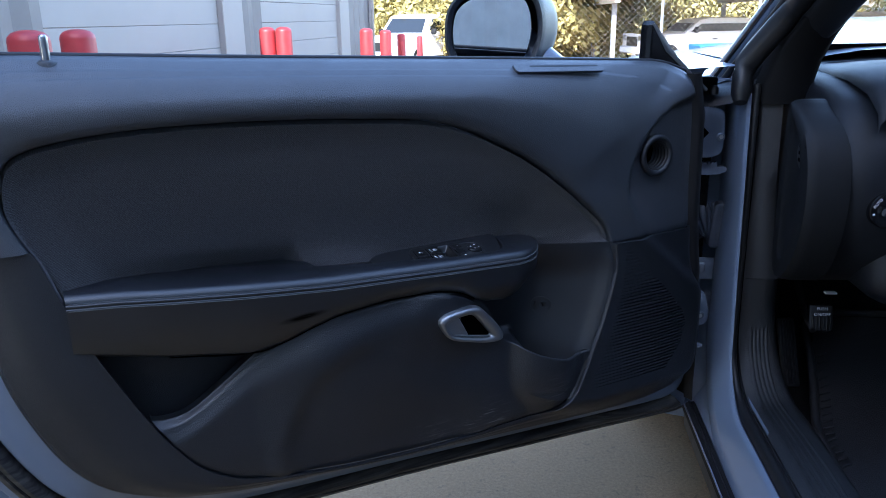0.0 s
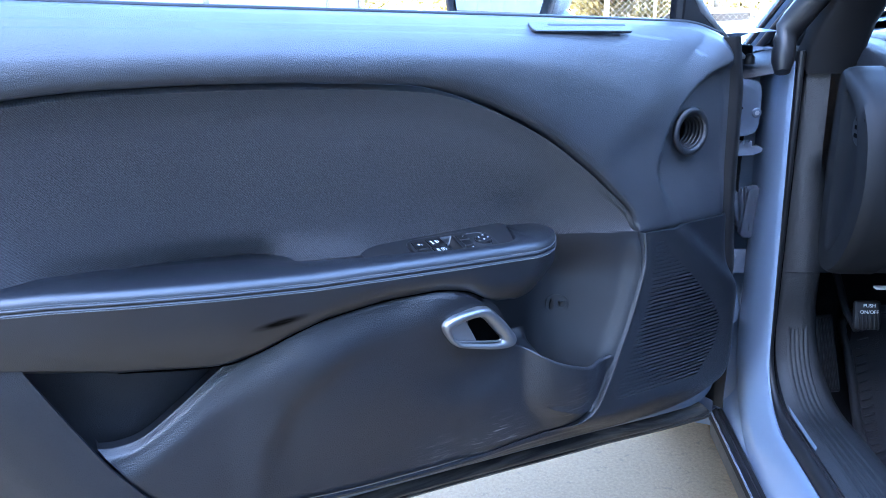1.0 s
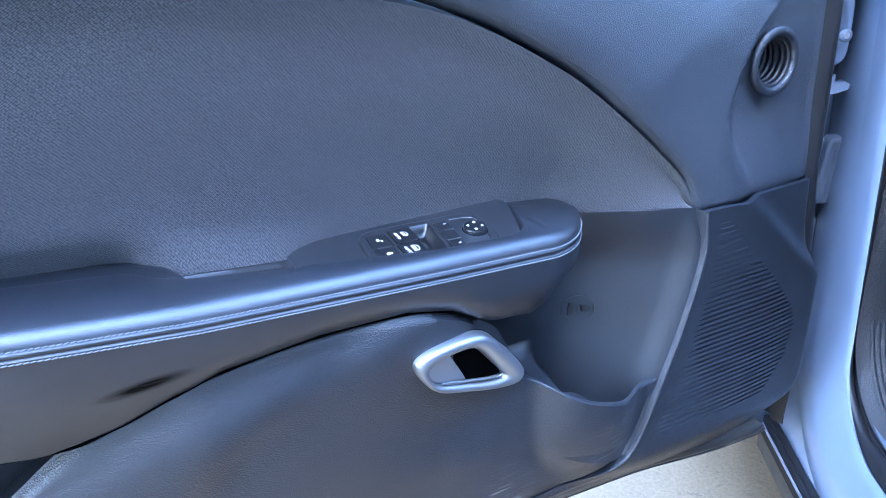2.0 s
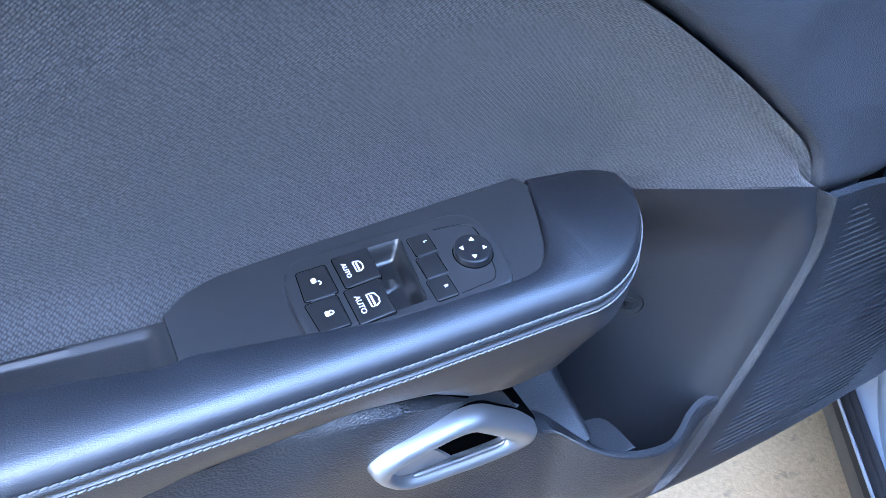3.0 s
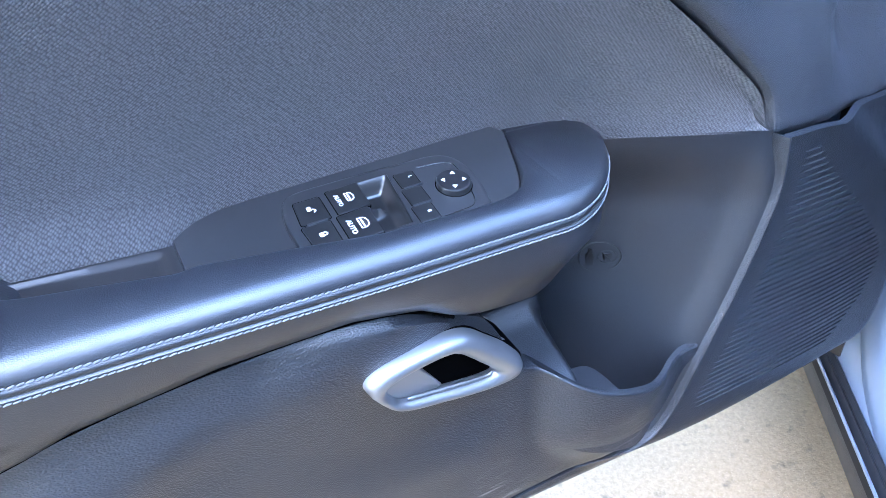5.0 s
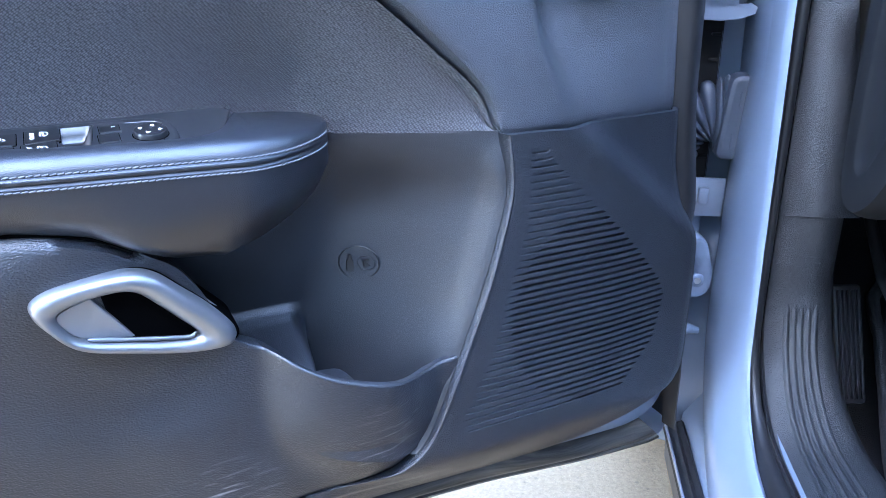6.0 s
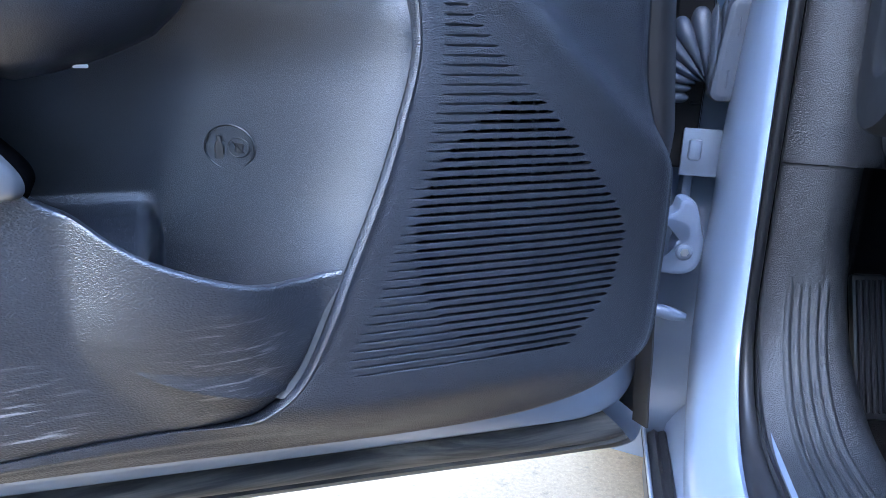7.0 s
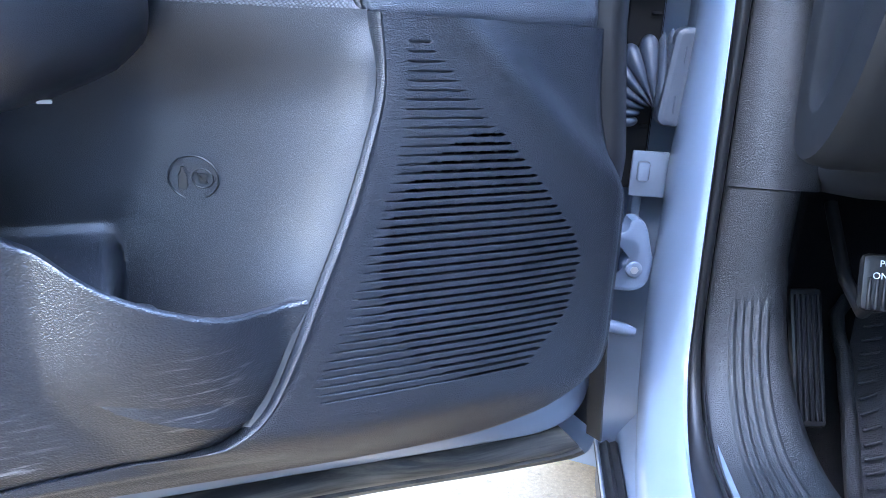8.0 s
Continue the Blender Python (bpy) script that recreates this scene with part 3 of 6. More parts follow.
def switches():
    plate_front = [(-.404, -.006), (-.348, .003), (-.303, .0115), (-.267, .012), (-.233, .012), (-.222, .0102), (-.212, .0045), (-.203, -.0065), (-.194, -.028), (-.185, -.055)]
    plate_back = [(-.19, -.064), (-.26, -.063), (-.32, -.0625), (-.350, -.0615), (-.376, -.0595), (-.396, -.050), (-.4045, -.0430)]
    plate = slab("switch_plate", np.vstack([spline(plate_front, 40), spline(plate_back, 24)]), .690, .7105, .0008, lambda a, b, h: (a, -b + .013, h - (b + .018) * TILT), M_SWITCH, door, "matt black switch surround")

    def on_top(a, b, h):
        return (a - .0065, -(b + .0040), h - (b + .036) * TILT)

    Z = .7105
    outline = spline([(-.338, -.050), (-.330, -.0655), (-.300, -.0675), (-.262, -.0665), (-.236, -.0655), (-.224, -.058), (-.2195, -.040), (-.222, -.018), (-.229, -.0065), (-.25, -.0055), (-.29, -.0075), (-.325, -.0095), (-.3365, -.014), (-.339, -.030)], 72, True)
    bez = slab("bezel", outline, Z - .002, Z + .0036, .0024, on_top, M_SWITCH, door, "rounded black switch bezel")
    top = Z + .0036

    well = bmesh.new()
    quad = [(-.2885, -.0592), (-.2692, -.0592), (-.2735, -.0142), (-.2928, -.0142)]
    ring = [well.verts.new(on_top(a, b, h)) for h in (Z - .0065, Z + .02) for a, b in quad]
    for f in ((0, 1, 2, 3), (4, 5, 6, 7), (0, 1, 5, 4), (1, 2, 6, 5), (2, 3, 7, 6), (3, 0, 4, 7)):
        well.faces.new([ring[i] for i in f])
    cut = part("cutter", well, M_DARK, door)
    bpy.context.view_layer.update()
    for ob in (bez, plate):
        mod = ob.modifiers.new("well", "BOOLEAN")
        mod.operation, mod.solver, mod.object = "DIFFERENCE", "EXACT", cut
        me = bpy.data.meshes.new_from_object(ob.evaluated_get(bpy.context.evaluated_depsgraph_get()))
        ob.modifiers.clear()
        ob.data = me
        me.materials.clear()
        me.materials.append(M_SWITCH)
        me.set_sharp_from_angle(angle=radians(25))
    bpy.data.objects.remove(cut)

    def key(name, u0, u1, w0, w1, rise, label, r=.0012, dome=.0002, tip=0.0, bow=0.0):
        shape = round_rect(u0, u1, w0, w1, r)
        if bow:
            shape[:, 0] -= bow * (1 - ((shape[:, 1] + .0360) / .0225) ** 2) * (shape[:, 0] < (u0 + u1) / 2)
        # near-black plate laid round the key, its colour doing for the gap's shade
        slab("key_gap", offset(shape, -.0005), top - .001, top + .00012, .0001, on_top, M_DARK, door)
        return slab(name, shape, top - .001, top + rise, .0005, lambda a, b, h: on_top(a, b, h + tip * (a - u0)), M_KEY, door, label, dome)

    key("lock_button", -.3295, -.3140, -.0565, -.0367, .0005, "black unlock button with white padlock", bow=.0022)
    key("lock_button", -.3305, -.3155, -.0352, -.0155, .0005, "black lock button with white padlock", bow=.0022)
    key("window_button", -.3095, -.2895, -.0585, -.0370, .0004, "black window button lettered AUTO", tip=.06)
    key("window_button", -.3115, -.2920, -.0360, -.0130, .0004, "black window button lettered AUTO", tip=.06)
    key("mirror_button", -.2665, -.2543, -.0560, -.0425, .0007, "black mirror button lettered L")
    key("mirror_button", -.2680, -.2558, -.0410, -.0265, .0006, "black centre mirror button")
    key("mirror_button", -.2695, -.2573, -.0252, -.0110, .0007, "black mirror button lettered R")
    for w, u in ((-.0359, -.3225), (-.0418, -.2598), (-.0258, -.2620)):
        slab("key_rib", round_rect(u - .0062, u + .0062, w - .0006, w + .0006, .0005), top, top + .0013, .0004, on_top, M_SWITCH, door)
    # finger hollow beside the window buttons: deep at the buttons, sloping up towards the mirror keys, a split lever between
    us, ws = np.linspace(0, 1, 22), np.linspace(0, 1, 34)
    rows = []
    for g in ws:
        w = -.0590 + .0446 * g
        u = -.2887 - .0043 * g + .0193 * us
        wall = np.maximum(sm(us, .62, 1.0), np.maximum(1 - sm(g, 0, .12), sm(g, .95, 1.0)))
        lever = (1 - sm(us, .25, .62)) * np.exp(-((g - .50 + .10 * us) / .030) ** 2) * .70
        rows.append(np.stack([u - .0065, np.full(22, -w - .0040), Z - (w + .036) * TILT - .0058 + .0092 * np.maximum(wall, lever)], 1))
    sheet("finger_hollow", rows, M_KEY, door, "moulded finger hollow with a split lever", sharp=60)
    frame_line = spline([(-.2500, -.0572), (-.238, -.0560), (-.230, -.0535), (-.2275, -.046), (-.2300, -.025), (-.2345, -.0135), (-.246, -.0118), (-.2555, -.0112)], 60)
    tube("scribed_line", [on_top(a, b, top) for a, b in frame_line], .0003, M_GLOSS, door, seg=5)
    kc = (-.2370, -.0335)
    ring = [(kc[0] + .0106 * math.cos(a), kc[1] + .0106 * math.sin(a)) for a in np.linspace(0, 2 * np.pi, 48, endpoint=False)]
    slab("knob_gap", offset(ring, -.0008), top - .001, top + .0001, .0001, on_top, M_DARK, door)
    slab("mirror_knob", ring, top - .001, top + .0038, .0013, on_top, M_KNOB, door, "round satin black mirror knob with white arrows", -.0006)
    kz = top + .0037
    for deg in (20, 110, 200, 290):
        c, s = math.cos(radians(deg)), math.sin(radians(deg))
        tri = [(.0076, 0), (.0054, .0014), (.0054, -.0014)]
        pts = [(kc[0] + c * a - s * b, kc[1] + s * a + c * b) for a, b in tri]
        slab("arrow", pts, kz - .0005, kz + .00035, .00002, on_top, M_WHITE, door)
    m90 = lambda u, w, h: Matrix.Translation(on_top(u, w, h)) @ Matrix.Rotation(math.atan(TILT), 4, "X") @ Matrix.Rotation(radians(-90), 4, "Z")
    lettering("letters", "AUTO", .0037, m90(-.3052, -.0475, top + .0011), M_WHITE, door)
    lettering("letters", "AUTO", .0043, m90(-.3070, -.0240, top + .0011), M_WHITE, door)
    lettering("letters", "L", .0032, m90(-.2580, -.0500, top + .0012), M_WHITE, door)
    lettering("letters", "R", .0032, m90(-.2615, -.0178, top + .0012), M_WHITE, door)

    def icon(name, strokes, u, w, h, k, parent, wide=.00034):
        """Line drawing of rounded strokes: x along +w, y along +u."""
        rows, faces = [], []
        for st in strokes:
            p = np.array(st, float) * k
            t = np.gradient(p, axis=0)
            t /= np.linalg.norm(t, axis=1)[:, None] + 1e-12
            nrm = np.stack([-t[:, 1], t[:, 0]], 1) * wide
            b = len(rows)
            for q, d in zip(p, nrm):
                for side in (1, -1):
                    g = q + side * d
                    rows.append(on_top(u + g[1], w + g[0], h))
            for i in range(len(p) - 1):
                faces.append((b + 2 * i, b + 2 * i + 1, b + 2 * i + 3, b + 2 * i + 2))
        return link_mesh(name, rows, faces, M_WHITE, parent)

    edge = [(-1, -.55), (1, -.55), (1, .1), (.65, .6), (-.1, .75), (-.85, .5), (-1, .1), (-1, -.55)]
    arc = [(.45 * math.cos(radians(a)), .35 + .5 * math.sin(radians(a))) for a in range(0, 181, 20)]
    for u, w, k in ((-.2985, -.0475, .0034), (-.3000, -.0240, .0041)):
        icon("door_symbol", [edge], u, w, top + .0018, k, door)
        icon("door_symbol", [[(-.75, -.08), (.8, -.08)]], u, w, top + .0018, k, door, .0005)
    for u, w, bow in ((-.3232, -.0255, [(.45, .1)] + arc + [(-.45, .1)]), (-.3222, -.0480, [(x + .9, y) for x, y in arc])):
        slab("padlock_symbol", round_rect(u - .0022, u + .0003, w - .0016, w + .0016, .0008), top + .0002, top + .00095, .0001, on_top, M_WHITE, door)
        icon("padlock_bow", [bow], u, w, top + .00095, .0026, door)
    # ribbed rubber floor of the pull cup
    us, gs = np.linspace(-.490, -.4045, 44), np.linspace(0, 1, 15)
    rows = []
    for i, g in enumerate(gs):
        w = np.interp(us, [-.48, -.44, -.406], [-.043, -.0415, -.0405]) * (1 - g) + np.interp(us, [-.48, -.44, -.406], [-.022, -.012, -.005]) * g
        bumps = .0007 * ((np.arange(44) + i) % 2) * (0 < i < 14)
        rim = np.maximum(np.maximum(1 - sm(g, .08, .16), sm(g, .84, .92)), sm(us, -.414, -.411))
        rows.append(np.stack([us, -w + .013, .7085 - (w + .018) * TILT + (bumps - .0012) * (1 - rim) + .0012 * rim - (us + .41) * .05], 1))
    sheet("cup_liner", rows, M_RUBBER, door, "pimpled rubber floor of the pull cup")
    return plate


switches()


# ---------- pocket wall, lower trim, handle ----------
def pocket_wall():
    edge = keyed(I_BOT, [12, 16, 21], [30, 50])[::-1]  # front edge, from the seam downwards
    vs = np.r_[np.linspace(.694, .562, 28), np.linspace(.558, .518, 26), np.linspace(.512, .43, 12)]
    rows = []
    for v in vs:
        ur = np.interp(v, edge[::-1, 1], edge[::-1, 0]) if v > .42 else -.1
        us = np.sort(np.concatenate([np.linspace(-.33, ur - .10, 22), np.linspace(-.1600, -.1365, 11), ur - .10 + .10 * np.linspace(.03, 1, 22) ** .8]))
        d = ur - us
        deep = np.interp(v, [.43, .50, .56, .62, .694], [-.078, -.080, -.080, -.080, -.080])
        bowl = deep * sm(d, -.01, .125) ** .75
        seam = back_w(us)
        ww = bowl + (np.minimum(seam, -.002) - bowl) * sm(v, .62, .70)
        # ledge beside the bottle hollow
        ramp = np.interp(v, [.43, .49, .515, .524, .530, .536, .541, .547, .556, .565], [-.090, -.060, -.012, -.004, -.022, -.050, -.066, -.076, -.083, -.092])
        ww = ww + (1 - sm(us, -.156, -.139)) * np.maximum(ramp - ww, 0)
        ww = ww + .0060 * (1 - sm(d, .0, .022)) * (1 - sm(v, .66, .69))
        rows.append(L(us, np.full(len(us), v), ww))
    return sheet("pocket_wall", rows, M_WALL, door, "smooth black pocket wall with an embossed bottle symbol", sharp=60)


wall = pocket_wall()
us = np.linspace(-.215, -.030, 16)
rows = [L(us, np.full(16, v), np.interp(us, [-.215, -.12, -.03], [w0, w1, w2])) for v, w0, w1, w2 in [(.452, -.085, -.085, -.030), (.447, -.060, -.060, -.026), (.447, -.040, -.032, -.022), (.452, -.030, -.022, -.020)]]
sheet("pocket_floor", rows, M_GAP, door, "dark floor of the bottle pocket", sharp=60)
slab("bottle_rest", spline([(-.152, .010), (-.152, -.024), (-.139, -.0265), (-.1305, -.0215), (-.1268, -.008), (-.1258, .010)], 30), .49, .514, .001, lambda a, b, h: (a, -b, h), M_WALL, door)


def emblem():
    c = (-.0955, .5825)

    def wl(u, v):
        return float(np.interp(v, [.43, .50, .56, .62], [-.078, -.080, -.080, -.080]) * sm(-.013 - u, -.01, .125) ** .75) + .0010

    def ring(r, at, n=40):
        return [L(at[0] + r * math.cos(a), at[1] + r * math.sin(a), wl(at[0] + r * math.cos(a), at[1])) for a in np.linspace(0, 2 * np.pi, n)]

    e = tube("emblem", ring(.0145, c), .0006, M_KEY, door, "embossed bottle and cup sign", seg=6)
    tube("emblem_ring", ring(.0062, (c[0] + .0055, c[1])), .0004, M_KEY, door, seg=6)
    bottle = [(-.0085, -.008), (-.0035, -.008), (-.0035, .001), (-.005, .004), (-.005, .007), (-.007, .007), (-.007, .004), (-.0085, .001)]
    poly = [(c[0] + a, c[1] + b) for a, b in bottle]
    slab("bottle_relief", poly, -.002, .0002, .0002, lambda a, b, h: (a, -(wl(a, b) + h), b), M_KEY, door)
    cup = [(c[0] + .0055 + a, c[1] + b) for a, b in [(-.0025, .003), (-.0015, -.0035), (.0015, -.0035), (.0025, .003)]]
    w = wl(c[0] + .0055, c[1])
    slab("cup_relief", cup, -.002, .0002, .0002, lambda a, b, h: (a, -(wl(a, b) + h), b), M_KEY, door)
    tube("strike_bar", [L(c[0] + .0055 + s * .0045, c[1] - s * .0045, w + .0006) for s in (-1, 0, 1)], .0004, M_KEY, door, seg=5)


emblem()

T_TOP = [(-.73, .556), (-.709, .553), (-.68, .559), (-.634, .589), (-.586, .624), (-.554, .640), (-.514, .656), (-.478, .667), (-.404, .676), (-.332, .675), (-.29, .664), (-.268, .650),
         (-.244, .633), (-.227, .606), (-.213, .572), (-.187, .5555), (-.150, .5340), (-.100, .5155), (-.070, .5110), (-.055, .5112), (-.0385, .5140)]


def rear_free(u):
    return sm(u, -.56, -.50)


def tilt_w(u, v):
    """Depth of the handle's plane: its foot lies deeper than its top."""
    return .0140 - (u + .32) * .05 + (v - .611) * .19


HUMP = dense([(-.30, 0), (-.215, 0), (-.197, 0), (-.190, .10), (-.183, .30), (-.173, .58), (-.158, .82), (-.140, .96), (-.122, 1.0), (-.102, .93), (-.084, .66), (-.068, .34), (-.053, .16), (-.04, .20), (-.02, .25)])


def lower_trim():
    counts = [34, 40, 40, 110]
    a = keyed(T_TOP, [0, 6, 10, 14, 20], counts)
    b = keyed([(-.73, .556)] + I_BOT[5:17] + [(-.0375, .506)], [0, 4, 7, 9, 13], counts)
    rows = []
    for t in [-.05, -.03, -.02, 0, .01, .025, .05, .09, .14, .2, .27, .34, .41, .48, .55, .62, .69, .76, .83, .9, .95, .985, 1.0, 1.004]:
        tt = min(max(t, 0), 1)
        p = a + (b - a) * tt
        u, v = p.T
        d = np.linalg.norm((b - a) * tt, axis=1)
        top = lower_w(np.minimum(u, -.27))
        plain = top - .010 + .012 * sm(d, .0, .065) + (-.006 - top) * sm(v, .60, .41)
        oval = np.hypot((u + .36) / .22, (v - .44) / .20)
        plain = plain - .008 * (1 - sm(oval, .88, 1.0)) * (1 - sm(u, -.30, -.22))
        rim = top - .017 + .010 * sm(d, 0, .016) + .007 * sm(d, .016, .06)
        rear = 1 - sm(u, -.60, -.52)
        ww = plain + (rim - plain) * rear
        ring = ((u + .268) / .066) ** 2 + ((v - .602) / .046) ** 2
        ww = ww + (tilt_w(u, v) - .004 - ww) * (1 - sm(ring, 1.0, 5.0))
        hump = np.interp(u - .042 * (1 - sm(v, .405, .49)) * (1 - sm(u, -.15, -.10)), HUMP[:, 0], HUMP[:, 1])
        crest = np.interp(v, [.405, .42, .46, .50, .56], [-.008, -.001, .017, .025, .028])
        bag = np.interp(v, [.40, .45, .56], [-.008, -.004, -.003])
        bulge = bag + (crest - bag) * hump
        ww = ww + (bulge - ww) * sm(u, -.31, -.19)
        ww = ww - .004 * sm(tt, .97, 1.0) - .0016 * (1 - sm(d, 0, .003)) * sm(u, -.24, -.20)
        ww = ww - .012 * (1 - sm(d, 0, .0065)) * (1 - sm(u, -.275, -.255)) * rear_free(u)
        open_top = sm(u, -.190, -.165) * (1 - sm(u, -.046, -.040))
        if t < 0:
            lap, sink = {-.02: (.0045, .0), -.03: (.0060, .005), -.05: (.0085, .075)}[t]
            ww = ww - .022 + (.022 - lap) * open_top
            v = v - .004 - (sink - .004) * open_top - (.001 if t < -.02 else 0)
        if t > 1:
            ww = ww - .02
        rows.append(L(u, v, ww))
    return sheet("lower_trim", rows, M_TRIM, door, "scuffed grained black trim with front pocket lip", sharp=60)


lower_trim()


def map_pocket():
    us = np.linspace(-.815, -.53, 24)
    rows = []
    for v in np.linspace(.69, .50, 16):
        ww = -.072 + .05 * (1 - sm(us, -.815, -.76)) * sm(us + (v - .56) * .48, -.90, -.70)
        rows.append(L(us, np.full(24, v), np.minimum(ww, -.02)))
    sheet("map_pocket", rows, M_PLASTIC, door, "dark open map pocket", sharp=60)


map_pocket()


M_LEVER = Mat("dull_silver", (0.30, 0.31, 0.325), 0.42, metal=0.7).m


def pull_handle():
    outer = dense([(-0.3302, 0.6275), (-0.3202, 0.6365), (-0.2959, 0.6405), (-0.2727, 0.6405), (-0.2579, 0.6345), (-0.2432, 0.6200), (-0.2263, 0.6020), (-0.2110, 0.5805), (-0.2142, 0.5685), (-0.2390, 0.5695), (-0.2727, 0.5790), (-0.3065, 0.5915), (-0.3239, 0.6115)], True, 10)
    inner = dense([(-0.3154, 0.6185), (-0.3096, 0.6225), (-0.2980, 0.6260), (-0.2801, 0.6270), (-0.2690, 0.6225), (-0.2574, 0.6100), (-0.2474, 0.5980), (-0.2374, 0.5860), (-0.2395, 0.5825), (-0.2537, 0.5845), (-0.2748, 0.5900), (-0.3044, 0.5995), (-0.3133, 0.6095)], True, 10)
    rows = []
    for t, w in [(-.05, -.014), (-.01, -.004), (.06, .0015), (.2, .0050), (.42, .0062), (.66, .0052), (.86, .0022), (.97, -.003), (1.0, -.018)]:
        p = outer + (inner - outer) * t
        rows.append(L(p[:, 0], p[:, 1], tilt_w(p[:, 0], p[:, 1]) + w))
    sheet("door_handle", rows, M_SILVER, door, "satin silver diamond-shaped release handle", wrap_c=True, sharp=70)
    # solid near-black slab under the rim, coloured as the shade of the gap
    slab("handle_shade", outer + (offset(outer, -1.0) - outer) * (.0006 + .0030 * (1 - sm(outer[:, 1:] + .42 * (outer[:, :1] + .27), .590, .622))), -.045, -.012, .003, lambda a, b, hh: (a, -(tilt_w(a, b) + hh + .0070), b), M_DARK, door, "near-black slab painted as the shaded gap round the handle")
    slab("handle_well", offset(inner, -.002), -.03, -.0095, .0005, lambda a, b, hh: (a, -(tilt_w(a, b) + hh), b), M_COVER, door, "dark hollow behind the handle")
    lever = np.vstack([spline([(-0.2965, 0.6275), (-0.2901, 0.6170), (-0.2827, 0.6050), (-0.2748, 0.5915)], 12), spline([(-0.2790, 0.5905), (-0.3044, 0.5990), (-0.3149, 0.6095), (-0.3165, 0.6185), (-0.3096, 0.6230), (-0.3001, 0.6265)], 24)])
    slab("release_lever", lever, -.012, .0, .0012, lambda a, b, hh: (a, -(tilt_w(a, b) + hh - .0015 - (a + .30) * .06), b), M_LEVER, door, "silver release paddle", -.0012)
    edge = spline([(-0.3023, 0.5985), (-0.2748, 0.5910), (-0.2537, 0.5858), (-0.2405, 0.5832), (-0.2374, 0.5860)], 24)
    tube("lever_edge", [L(u, v, tilt_w(u, v) + .0005) for u, v in edge], np.r_[.0006, np.full(22, .0015), .0008], M_SILVER, door, "bright lower lip of the handle", seg=8)


pull_handle()


def vents_and_small():
    # demister ring in the front recess
    c = np.array((.096, .827))

    def torus(r, rr, w, name, mat, parent, label=""):
        a = np.linspace(0, 2 * np.pi, 49)[:-1]
        rows = [L(c[0] + (r + rr * math.cos(g)) * np.cos(a), c[1] + (r + rr * math.cos(g)) * np.sin(a) * 1.03, w + rr * .8 * math.sin(g)) for g in np.linspace(0, 2 * np.pi, 12, endpoint=False)]
        return sheet(name, rows, mat, door, label, wrap_r=True, wrap_c=True, sharp=80)

    torus(.0290, .0050, -.012, "demister_vent", M_PLASTIC, door, "round ribbed black demister outlet")
    for i, r in enumerate((.0240, .0232, .0226, .0222, .0218)):
        torus(r, .0030, -.0150 - .0066 * i, "bellows_ring", M_RUBBER, door)
    # the pad is open inside the ring
    bm = bmesh.new()
    bm.from_mesh(pad.data)
    inside = [f for f in bm.faces if math.hypot(f.calc_center_median().x - c[0], f.calc_center_median().z - c[1]) < .0262]
    bmesh.ops.delete(bm, geom=inside, context="FACES")
    bm.to_mesh(pad.data)
    bm.free()
    slab("vent_hole", [(c[0] + .028 * math.cos(a), c[1] + .029 * math.sin(a)) for a in np.linspace(0, 2 * np.pi, 36, endpoint=False)], -.075, -.052, .001, lambda a, b, h: (a, -h, b), M_DARK, door)
    # slim outlet along the top
    out = round_rect(-.178, -.016, 0, .015, .006)

    def on_pad(a, b, h):
        return (a, -(-.019 - b * 1.05 + h * .7), .970 - (a + .1) * .03 + b * .76 + h * .7)

    slab("window_vent", out, -.002, .0022, .0012, on_pad, M_PAD, door, "slim black side-window outlet")
    # slot is a black strip on the outlet, its shade put into the colour
    slab("vent_slot", round_rect(-.150, -.024, .0085, .0112, .001), .001, .0024, .0001, on_pad, M_RUBBER, door)
    # lock pin
    tube("lock_pin", [(-.784, .045, z + .003) for z in (1.0, 1.012, 1.018, 1.022, 1.026, 1.030, 1.034, 1.037)], [.0048, .0048, .0050, .0046, .0050, .0046, .0050, .003], M_CHROME, door, "polished metal lock pin", seg=16)
    tube("pin_collar", [(-.784, .045, z) for z in (1.004, 1.010, 1.013)], [.014, .013, .008], M_PLASTIC, door, seg=20)
    # belt strip
    belt = [(u, .058, v + .0025) for u, v in spline([(-.95, 1.020), (-.825, 1.016), (-.586, 1.005), (-.272, .992), (.038, .978), (.13, .972), (.19, .955)], 60)]
    tube("belt_weatherstrip", belt, .0042, M_RUBBER, door, "black window weatherstrip", seg=8)
    # sail piece in the front corner of the window
    sail = [(.110, .97), (.112, 1.034), (.117, 1.041), (.126, 1.034), (.152, .992), (.20, .955), (.235, .925), (.18, .93)]
    slab("sail_panel", sail, -.085, -.060, .004, lambda a, b, h: (a, -h, b), M_GLOSS, door, "black triangular sail panel")
    slab("sail_edge", [(.112, 1.036), (.119, 1.034), (.150, .996), (.25, .925), (.246, .919), (.146, .990)], -.066, -.0585, .003, lambda a, b, h: (a, -h, b), M_STEEL, door)
    # glint under the armrest, painted as a thin white tab
    slab("arm_glint", round_rect(-.182, -.174, .6345, .6365, .0008), -.034, -.030, .0003, lambda a, b, h: (a, -h, b), M_WHITE, door)


vents_and_small()


